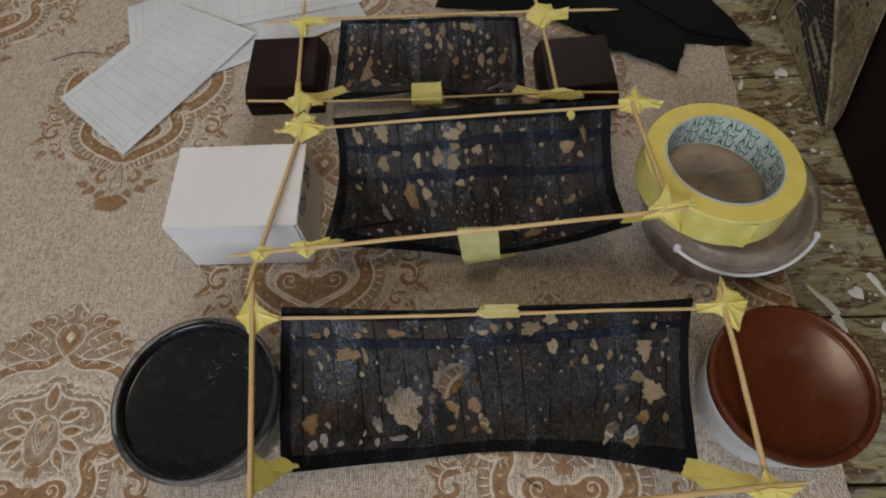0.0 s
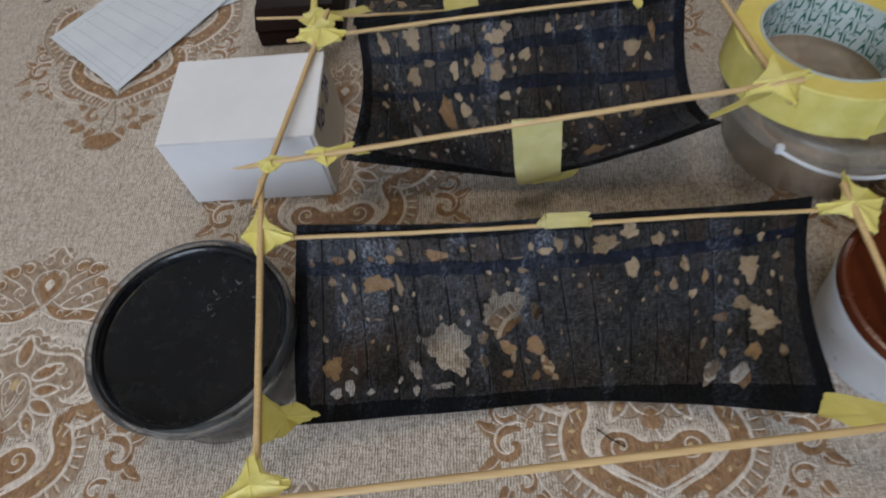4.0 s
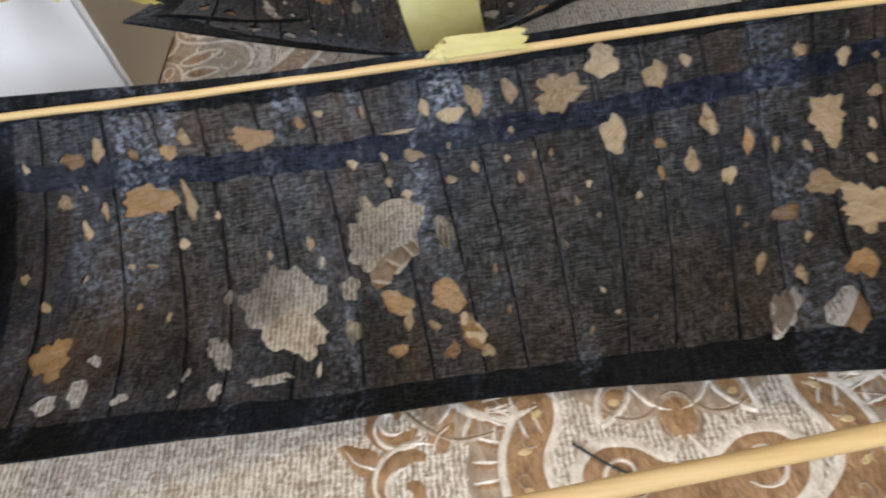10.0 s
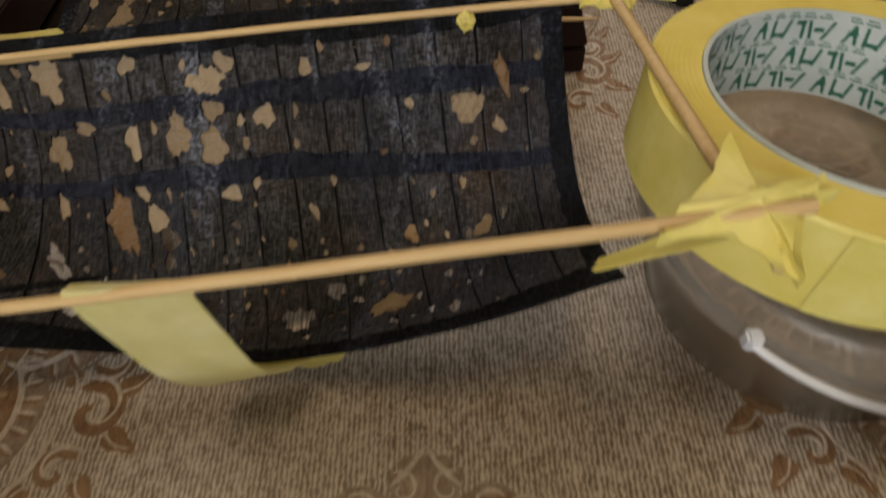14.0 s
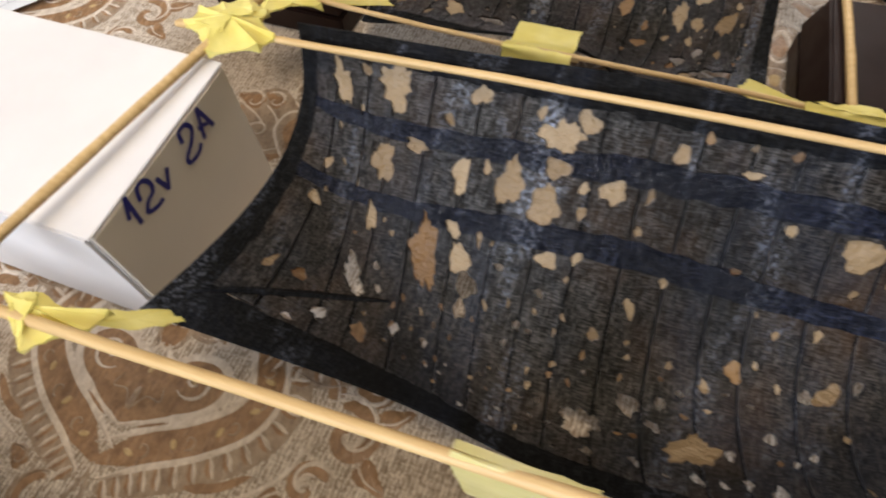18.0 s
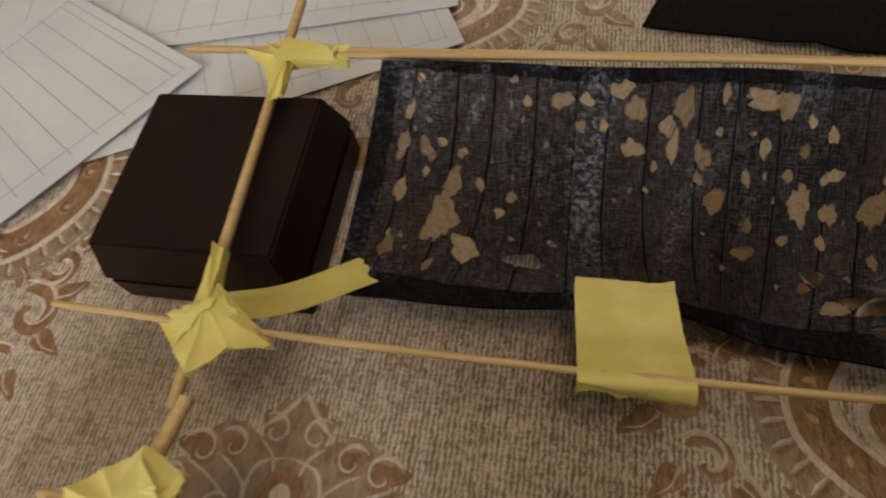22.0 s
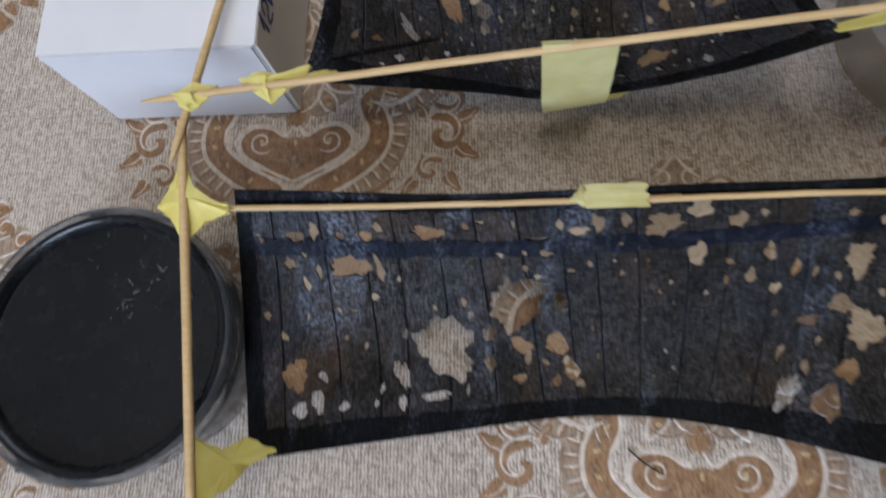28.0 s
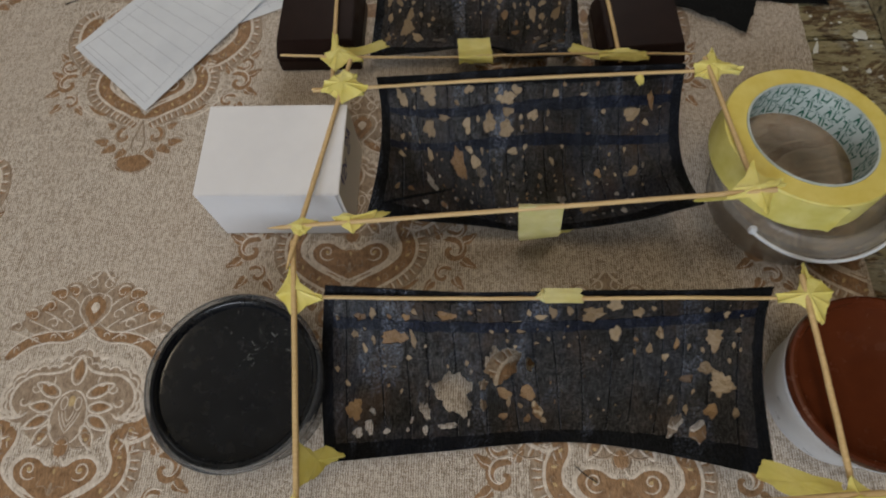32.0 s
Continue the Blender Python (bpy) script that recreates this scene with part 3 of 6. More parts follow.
def sheet_mesh():
    nx, ny = 120, 100
    verts, faces = [], []
    rnd = random.Random(8)
    tear = [rnd.uniform(0, 0.0014) for _ in range(ny + 1)]
    for layer in (0.0005, 0.0):
        for j in range(ny + 1):
            for i in range(nx + 1):
                x = WP[0] + (WP[2] - WP[0]) * (i / nx) ** 0.7
                y = WP[1] + (WP[3] - WP[1]) * (j / ny)
                if i == nx:
                    x -= tear[j]
                verts.append((x, y, wp_z(x, y) - 0.0005 + layer))
    q, c = (nx + 1) * (ny + 1), nx + 1
    for j in range(ny):
        for i in range(nx):
            a = j * c + i
            faces += [(a, a + 1, a + 1 + c, a + c), (a + q, a + c + q, a + 1 + c + q, a + 1 + q)]
    for j in range(ny):
        a = j * c + nx
        faces.append((a, a + q, a + c + q, a + c))
    for i in range(nx):
        faces.append((i, i + q, i + 1 + q, i + 1))
    return verts, faces


raw("sheet", *sheet_mesh(), M_WALLPAPER, sheet, "beige woven vinyl sheet", True)


class Ornament:
    """Flat relief shapes, gathered into one mesh of each tone."""

    def __init__(self):
        self.v, self.f, self.layer = [], [], 0

    def place(self, pts, ox, oy, mirror, lift):
        base = len(self.v)
        for px, py in pts:
            x, y = ox + (-px if mirror else px), oy + py
            self.v.append((x, y, wp_z(x, y) + lift))
        return base

    def stroke(self, pts, w0, w1, ox, oy, lift, both=True, swell=True):
        """A tapering band along pts, rounded in section."""
        p = [Vector((*q, 0)) for q in pts]
        n = len(p)
        for mirror in ((False, True) if both else (False,)):
            self.layer += 1
            lift += 0.0000012
            outline = []
            for i, q in enumerate(p):
                d = (p[min(i + 1, n - 1)] - p[max(i - 1, 0)]).normalized()
                s = Vector((-d.y, d.x, 0))
                f = i / (n - 1)
                w = (w0 + (w1 - w0) * f) * (min(1.0, 5 * f + 0.25) * min(1.0, 5 * (1 - f) + 0.25) if swell else 1)
                outline.append((q + s * w / 2, q, q - s * w / 2))
            a = self.place([(o[0].x, o[0].y) for o in outline], ox, oy, mirror, 0.00003)
            b = self.place([(o[1].x, o[1].y) for o in outline], ox, oy, mirror, lift)
            c = self.place([(o[2].x, o[2].y) for o in outline], ox, oy, mirror, 0.00003)
            for i in range(n - 1):
                for lo, hi in ((a, b), (b, c)):
                    q = (lo + i, hi + i, hi + i + 1, lo + i + 1)
                    self.f.append(q if mirror else q[::-1])

    def blob(self, cx, cy, rx, ry, turn, ox, oy, lift, both=True, lobes=0, depth=0.0, point=0.0, n=18):
        """A filled, slightly domed shape: an oval, a petal or a lobed leaf."""
        ca, sa = math.cos(turn), math.sin(turn)
        for mirror in ((False, True) if both else (False,)):
            lift += 0.000004 * (1 + len(self.v) % 7)
            pts = []
            for i in range(n):
                a = i * math.tau / n
                r = 1 + depth * math.cos(lobes * a)
                x, y = rx * math.cos(a) * r, ry * math.sin(a) * r
                if point and math.cos(a) > 0:
                    y *= 1 - point * math.cos(a)
                pts.append((cx + x * ca - y * sa, cy + x * sa + y * ca))
            b = self.place(pts, ox, oy, mirror, 0.00003)
            i2 = self.place([(cx + (px - cx) * 0.72, cy + (py - cy) * 0.72) for px, py in pts], ox, oy, mirror, lift)
            t = self.place([(cx, cy)], ox, oy, mirror, lift)
            for i in range(n):
                j = (i + 1) % n
                tri = [(b + i, b + j, i2 + j, i2 + i), (i2 + i, i2 + j, t)]
                self.f += [q[::-1] for q in tri] if mirror else tri


def spiral(cx, cy, r, start, turns, sense=1, n=22, shrink=0.12):
    return [(cx + r * (1 - (1 - shrink) * i / (n - 1)) * math.cos(start + sense * turns * math.tau * i / (n - 1)),
             cy + r * (1 - (1 - shrink) * i / (n - 1)) * math.sin(start + sense * turns * math.tau * i / (n - 1))) for i in range(n)]


def curve2(*ctrl, n=9):
    return [(p.x, p.y) for p in smooth_path([(*c, 0) for c in ctrl], n)]


def motif(brown, taupe, gold, pale, ox, oy):
    """One damask figure: a heart in an ogee band with combs, a palmette and a bud above it, a fleuron below."""
    B, T, G, P = brown, taupe, gold, pale
    lo, hi = 0.00020, 0.00045

    def combs(pts, step, length, away):
        for i in range(1, len(pts) - 1, step):
            a, b = pts[i - 1], pts[i + 1]
            l = math.hypot(b[0] - a[0], b[1] - a[1])
            d = ((b[1] - a[1]) / l * away, -(b[0] - a[0]) / l * away)
            q = [(pts[i][0] + d[0] * s * length, pts[i][1] + d[1] * s * length) for s in (0.0, 0.5, 1.0)]
            B.stroke(q, 0.0034, 0.0020, ox, oy, lo * 1.5)
            c = ((pts[i][0] + pts[i + 1][0]) / 2, (pts[i][1] + pts[i + 1][1]) / 2)
            P.stroke([(c[0] + d[0] * s * length * 1.08, c[1] + d[1] * s * length * 1.08) for s in (0.0, 0.5, 1.0)], 0.0026, 0.0017, ox, oy, hi)

    def beside(pts, side):
        out = []
        for i, q in enumerate(pts):
            a, b = pts[max(i - 1, 0)], pts[min(i + 1, len(pts) - 1)]
            l = math.hypot(b[0] - a[0], b[1] - a[1])
            out.append((q[0] + side * (b[1] - a[1]) / l, q[1] - side * (b[0] - a[0]) / l))
        return out

    # heart with scrolled lobes and a small lily inside
    B.blob(0.0165, 0.002, 0.0135, 0.0115, 0.25, ox, oy, lo)
    B.blob(0.006, -0.005, 0.015, 0.0085, -0.75, ox, oy, lo * 1.1)
    B.blob(0, -0.006, 0.008, 0.0105, 0, ox, oy, lo * 1.2, both=False)
    P.stroke(curve2((0.0, -0.0175), (0.013, -0.0115), (0.027, -0.003), (0.0305, 0.006), (0.024, 0.0130), (0.014, 0.0125), (0.006, 0.008), (0.001, 0.0135)), 0.0036, 0.0030, ox, oy, hi)
    P.stroke(spiral(0.0180, 0.0045, 0.0070, -2.4, 1.3), 0.0023, 0.0016, ox, oy, hi)
    T.stroke(curve2((0.0005, -0.012), (0.004, -0.006), (0.0095, -0.006), (0.0085, -0.001)), 0.0017, 0.0012, ox, oy, hi)
    T.blob(0, -0.0075, 0.0016, 0.0050, 0, ox, oy, hi, both=False, n=10)
    G.blob(0.0178, 0.0047, 0.0018, 0.0014, 0.6, ox, oy, hi, n=8)
    G.blob(0, 0.0035, 0.0011, 0.0022, 0, ox, oy, hi, both=False, n=8)
    # crown of scrolls over the heart
    B.blob(0, 0.0185, 0.0048, 0.0062, 0, ox, oy, lo, both=False)
    T.stroke([(0.0058 * math.sin(a), 0.0185 + 0.0074 * math.cos(a)) for a in [i * 0.2 for i in range(14)]], 0.0016, 0.0014, ox, oy, hi)
    T.stroke(spiral(0.0160, 0.0245, 0.0058, 3.4, 1.15, -1), 0.0026, 0.0016, ox, oy, hi)
    T.stroke(curve2((0.003, 0.024), (0.008, 0.0195), (0.014, 0.019), (0.0205, 0.022)), 0.0022, 0.0014, ox, oy, hi)
    G.blob(0.0165, 0.0245, 0.0016, 0.0013, 0, ox, oy, hi, n=8)
    # ogee band
    band = curve2((0.0, -0.030), (0.013, -0.0215), (0.029, -0.0125), (0.0415, -0.001), (0.0435, 0.0115), (0.0385, 0.0235), (0.0395, 0.0320), n=7)
    T.stroke(beside(band, 0.0095), 0.0120, 0.0120, ox, oy, lo * 0.6)
    B.stroke(band, 0.0110, 0.0130, ox, oy, lo * 1.3)
    for side in (0.0062, -0.0062):
        P.stroke(beside(band, side), 0.0026, 0.0026, ox, oy, hi)
    combs(beside(band, 0.0072), 2, 0.0065, 1)
    for i in range(5, len(band) - 3, 6):
        G.blob(band[i][0], band[i][1], 0.0022, 0.0012, 0.9 + i * 0.4, ox, oy, hi, n=8)
        T.stroke(spiral(band[i + 2][0], band[i + 2][1], 0.0030, i * 1.0, 0.8), 0.0014, 0.0010, ox, oy, hi)
    # shoulder: a fat crescent that curls in at its end, with a comb outside
    lobe = curve2((0.0400, 0.0330), (0.0500, 0.0310), (0.0620, 0.0400), (0.0720, 0.0560), (0.0710, 0.0720), (0.0620, 0.0800), n=6)
    T.stroke(beside(lobe, 0.0110), 0.0110, 0.0110, ox, oy, lo * 0.6)
    B.stroke(lobe, 0.0150, 0.0125, ox, oy, lo * 1.2)
    for side in (0.0075, -0.0070):
        P.stroke(beside(lobe, side), 0.0030, 0.0030, ox, oy, hi)
    combs(beside(lobe, 0.0085), 2, 0.0060, 1)
    for i in range(4, len(lobe) - 2, 6):
        T.stroke(spiral(lobe[i][0], lobe[i][1], 0.0048, i * 0.9, 1.1), 0.0016, 0.0011, ox, oy, hi)
        G.blob(lobe[i][0], lobe[i][1], 0.0015, 0.0012, 0.3, ox, oy, hi, n=8)
    T.stroke(curve2((0.0480, 0.0200), (0.0640, 0.0190), (0.0800, 0.0330), (0.0890, 0.0540), (0.0860, 0.0760)), 0.0017, 0.0015, ox, oy, hi)
    # fat curled leaves outside the band, each with a raised pale edge
    for cx, cy, r, start, turns, sense, w in ((0.0765, 0.0060, 0.0105, 2.2, 1.05, -1, 0.0078), (0.0800, 0.0265, 0.0080, 3.6, 0.95, 1, 0.0062), (0.0700, -0.0135, 0.0072, 0.6, 0.9, 1, 0.0056)):
        B.stroke(spiral(cx, cy, r, start, turns, sense), w, w * 0.55, ox, oy, lo * 1.2)
        P.stroke(spiral(cx, cy, r + w * 0.52, start, turns * 0.62, sense), 0.0022, 0.0016, ox, oy, hi)
        P.stroke(spiral(cx, cy, r * 0.62, start + sense * 0.5, turns * 0.8, sense), 0.0020, 0.0012, ox, oy, hi)
    for x, y, r, t in ((0.0890, 0.0160, 0.0058, 0.6), (0.0880, -0.0040, 0.0062, -0.5), (0.0655, 0.0195, 0.0048, 2.2), (0.0810, -0.0195, 0.0056, -0.9), (0.0600, -0.0215, 0.0052, -2.2), (0.0880, 0.0360, 0.0048, 0.9)):
        B.blob(x, y, r, r * 0.60, t, ox, oy, lo * 1.1, lobes=3, depth=0.24)
        P.stroke(curve2((x - r * math.cos(t), y - r * math.sin(t)), (x + r * 0.25 * math.sin(t), y - r * 0.25 * math.cos(t)), (x + r * 0.9 * math.cos(t), y + r * 0.9 * math.sin(t))), 0.0016, 0.0010, ox, oy, hi)
    P.stroke(curve2((0.0300, -0.0330), (0.0440, -0.0285), (0.0560, -0.0200), (0.0630, -0.0100), (0.0650, 0.0010)), 0.0022, 0.0014, ox, oy, hi)
    B.stroke(curve2((0.0330, -0.0270), (0.0430, -0.0235), (0.0520, -0.0165)), 0.0036, 0.0024, ox, oy, lo)
    # palmette: a veined oval ringed by leaves, in a double scalloped outline
    cy = 0.0410
    for x, y, rx, ry, t in ((0.020, 0.0585, 0.0300, 0.0150, 0.15), (0.0330, 0.0500, 0.0175, 0.0150, -0.4), (0.0130, 0.0400, 0.0230, 0.0190, 0.6), (0.004, 0.0720, 0.0105, 0.0150, 0.0)):
        T.blob(x, y, rx, ry, t, ox, oy, lo * 0.5)
    for x, y, rx, ry, t in ((0.014, 0.1230, 0.0200, 0.0130, 0.5), (0.034, 0.1120, 0.0200, 0.0120, -0.35), (0.003, 0.1370, 0.0070, 0.0110, 0.0), (0.018, 0.1070, 0.0200, 0.0080, -0.1)):
        T.blob(x, y, rx, ry, t, ox, oy, lo * 0.5, lobes=7, depth=0.10)
    P.stroke([(0.0130 * math.sin(a), cy - 0.002 + 0.0185 * math.cos(a)) for a in [i * 0.16 for i in range(20)]], 0.0019, 0.0016, ox, oy, hi)
    for r in (0.3, 0.55, 0.8):
        P.stroke(curve2((0.0, cy - 0.016 * r), (0.006 * r, cy - 0.007 * r), (0.0105 * r, cy + 0.003)), 0.0014, 0.0011, ox, oy, hi)
    P.stroke([(0.0050 + 0.0024 * math.sin(a), cy + 0.0075 + 0.0045 * math.cos(a)) for a in [i * 0.42 for i in range(16)]], 0.0012, 0.0012, ox, oy, hi, swell=False)
    G.blob(0, cy + 0.009, 0.0030, 0.0045, 0, ox, oy, lo, both=False)
    for px, py, r, w, a in ((0.0, 0.031, 0.0105, 0.0052, 1.571), (0.0190, 0.0170, 0.0100, 0.0045, 0.42), (0.0215, 0.0050, 0.0085, 0.0040, 0.05), (0.0220, -0.0055, 0.0090, 0.0042, -0.45), (0.0165, -0.0150, 0.0090, 0.0040, -1.0)):
        B.blob(px, cy + py, r * 0.80, w * 0.80, a, ox, oy, lo, both=px > 0, point=0.6)
        loop = [(px + r * math.cos(q) * math.cos(a) - w * math.sin(q) * (1 - 0.45 * max(0, math.cos(q))) * math.sin(a), cy + py + r * math.cos(q) * math.sin(a) + w * math.sin(q) * (1 - 0.45 * max(0, math.cos(q))) * math.cos(a)) for q in [i * math.tau / 18 for i in range(19)]]
        P.stroke(loop, 0.0020, 0.0020, ox, oy, hi, both=px > 0, swell=False)
    for k, w in ((0.0, 0.0026), (0.0050, 0.0018), (0.0110, 0.0028)):
        line = curve2((0.0, 0.0810 + k), (0.0085, 0.0720 + k), (0.0200, 0.0690 + k), (0.0320, 0.0680 + k * 0.9), (0.0425 + k * 0.4, 0.0600 + k * 0.5), (0.0445 + k * 0.6, 0.0480), (0.0360 + k * 0.5, 0.0390), (0.0300 + k * 0.5, 0.0420))
        line = [(x + 0.0012 * math.sin(i * 1.1) * (k > 0), y + 0.0012 * math.cos(i * 1.1) * (k > 0)) for i, (x, y) in enumerate(line)]
        P.stroke(line, w, w, ox, oy, hi)
    for x, y in ((0.0290, 0.0590), (0.0350, 0.0500), (0.0200, 0.0635)):
        P.stroke(spiral(x, y, 0.0050, 1.0 + x * 60, 0.75), 0.0018, 0.0012, ox, oy, hi)
    # wavy brown arch over the palmette
    arch = curve2((0.0015, 0.1040), (0.0150, 0.0965), (0.0300, 0.0955), (0.0450, 0.0905), (0.0580, 0.0790), n=7)
    B.stroke(arch, 0.0060, 0.0105, ox, oy, lo)
    for side in (0.0042, -0.0042):
        P.stroke(beside(arch, side), 0.0016, 0.0016, ox, oy, hi)
    for i in range(6, len(arch) - 3, 6):
        P.stroke(spiral(arch[i][0], arch[i][1], 0.0030, i, 0.8), 0.0013, 0.0009, ox, oy, hi)
    # bud with lobed leaves
    B.blob(0, 0.1165, 0.0115, 0.0092, -1.571, ox, oy, lo * 1.4, both=False, point=0.75)
    P.blob(0, 0.1180, 0.0055, 0.0042, -1.571, ox, oy, lo * 2.2, both=False, point=0.75)
    P.stroke(curve2((0.0, 0.1015), (0.0060, 0.1080), (0.0115, 0.1165), (0.0095, 0.1265), (0.0, 0.1300)), 0.0018, 0.0016, ox, oy, hi)
    for x, y, r, t in ((0.0070, 0.1370, 0.0060, 0.9), (0.0190, 0.1310, 0.0062, 0.5), (0.0290, 0.1285, 0.0072, 0.2), (0.0350, 0.1185, 0.0068, -0.4), (0.0185, 0.1130, 0.0058, -0.3), (0.0460, 0.1120, 0.0062, 0.3), (0.0290, 0.1060, 0.0052, 0.2), (0.0560, 0.1030, 0.0055, -0.2)):
        (B if r > 0.006 else T).blob(x, y, r, r * 0.60, t, ox, oy, lo, lobes=3, depth=0.24)
        P.stroke(spiral(x, y, r * 0.95, t, 1.0), 0.0018, 0.0012, ox, oy, hi)
        P.stroke(curve2((x * 0.6, y - 0.012), (x * 0.85, y - 0.007), (x + r * 0.6, y - 0.003)), 0.0016, 0.0010, ox, oy, hi)
    P.stroke(curve2((0.0105, 0.1380), (0.0050, 0.1430), (0.0, 0.1500)), 0.0030, 0.0016, ox, oy, hi)
    # fleuron below the point of the ogee
    B.stroke(spiral(0.0135, -0.0480, 0.0080, 1.7, 0.9, -1), 0.0050, 0.0030, ox, oy, lo)
    T.stroke(spiral(0.0135, -0.0480, 0.0100, 1.7, 0.75, -1), 0.0017, 0.0014, ox, oy, hi)
    for x, y, r, t in ((0.0310, -0.0540, 0.0060, 0.2), (0.0230, -0.0610, 0.0062, -0.5), (0.0125, -0.0650, 0.0055, -0.9), (0.0260, -0.0380, 0.0045, 0.6)):
        B.blob(x, y, r, r * 0.58, t, ox, oy, lo, lobes=3, depth=0.22)
        T.stroke(spiral(x, y, r * 0.9, t, 0.9), 0.0017, 0.0011, ox, oy, hi)
    B.blob(0, -0.0750, 0.0150, 0.0085, 0, ox, oy, lo, both=False, lobes=5, depth=0.10)
    T.stroke([(0.0155 * math.sin(a), -0.0710 - 0.0120 * math.cos(a)) for a in [0.05 + i * 0.14 for i in range(11)]], 0.0016, 0.0014, ox, oy, hi)
    T.stroke(curve2((0.0, -0.0330), (0.0030, -0.0450), (0.0055, -0.0560), (0.0020, -0.0660)), 0.0018, 0.0013, ox, oy, hi)


PITCH_X, PITCH_Y, HEART_X, HEART_Y = 0.188, 0.317, 0.056, 0.046
for i in range(-5, 2):
    for j in range(-1, 4):
        ox, oy = HEART_X + i * PITCH_X, HEART_Y + j * PITCH_Y + (PITCH_Y / 2 if i % 2 else 0)
        if oy > WP[3] - 0.16 or oy < -0.2 or ox < WP[0] + 0.1:
            continue
        tones = [Ornament() for _ in range(4)]
        motif(*tones, ox, oy)
        for o, mat, name in zip(tones, (M_BROWN, M_TAUPE, M_GOLD, M_PALE), ("damask_ground", "damask_outline", "damask_highlight", "damask_relief")):
            keep = [f for f in o.f if all(WP[0] < o.v[q][0] < WP[2] - 0.002 and WP[1] + 0.001 < o.v[q][1] < WP[3] for q in f)]
            if keep:
                used = sorted({q for f in keep for q in f})
                idx = {q: n for n, q in enumerate(used)}
                raw(name, [o.v[q] for q in used], [tuple(idx[q] for q in f) for f in keep], mat, sheet, smooth=True)["kind"] = "stuff"

# ---- cloth panels in skewer frames ----
from mathutils.geometry import delaunay_2d_cdt


def blob_outline(u, v, w, h, seed, aspect):
    """An uneven closed outline in the cloth's own coordinates: small holes are pointed slits, large ones ragged."""
    rnd = random.Random(seed)
    ph = [rnd.uniform(0, math.tau) for _ in range(4)]
    big = max(w, h)
    n = 12 if big < 0.005 else 20 if big < 0.012 else 40
    point = 0.55 if w < 0.0045 else 0.30 if w < 0.008 else 0.05
    lean = rnd.uniform(-0.25, 0.25)
    out = []
    for i in range(n):
        a = i * math.tau / n
        r = 1 + 0.13 * math.sin(2 * a + ph[0]) + 0.13 * math.sin(3 * a + ph[1]) + 0.08 * math.sin(5 * a + ph[2])
        if big > 0.012:
            r += 0.08 * math.sin(8 * a + ph[3])
        r *= rnd.uniform(0.86, 1.12)
        x = math.cos(a) * abs(math.cos(a)) ** point * w * r / 2
        y = math.sin(a) * h * r / 2
        out.append((u * aspect[0] + x + y * lean, v * aspect[1] + y))
    return out


def inside(p, poly):
    hit, j = False, len(poly) - 1
    for i in range(len(poly)):
        if (poly[i][1] > p[1]) != (poly[j][1] > p[1]) and p[0] < (poly[j][0] - poly[i][0]) * (p[1] - poly[i][1]) / (poly[j][1] - poly[i][1]) + poly[i][0]:
            hit = not hit
        j = i
    return hit


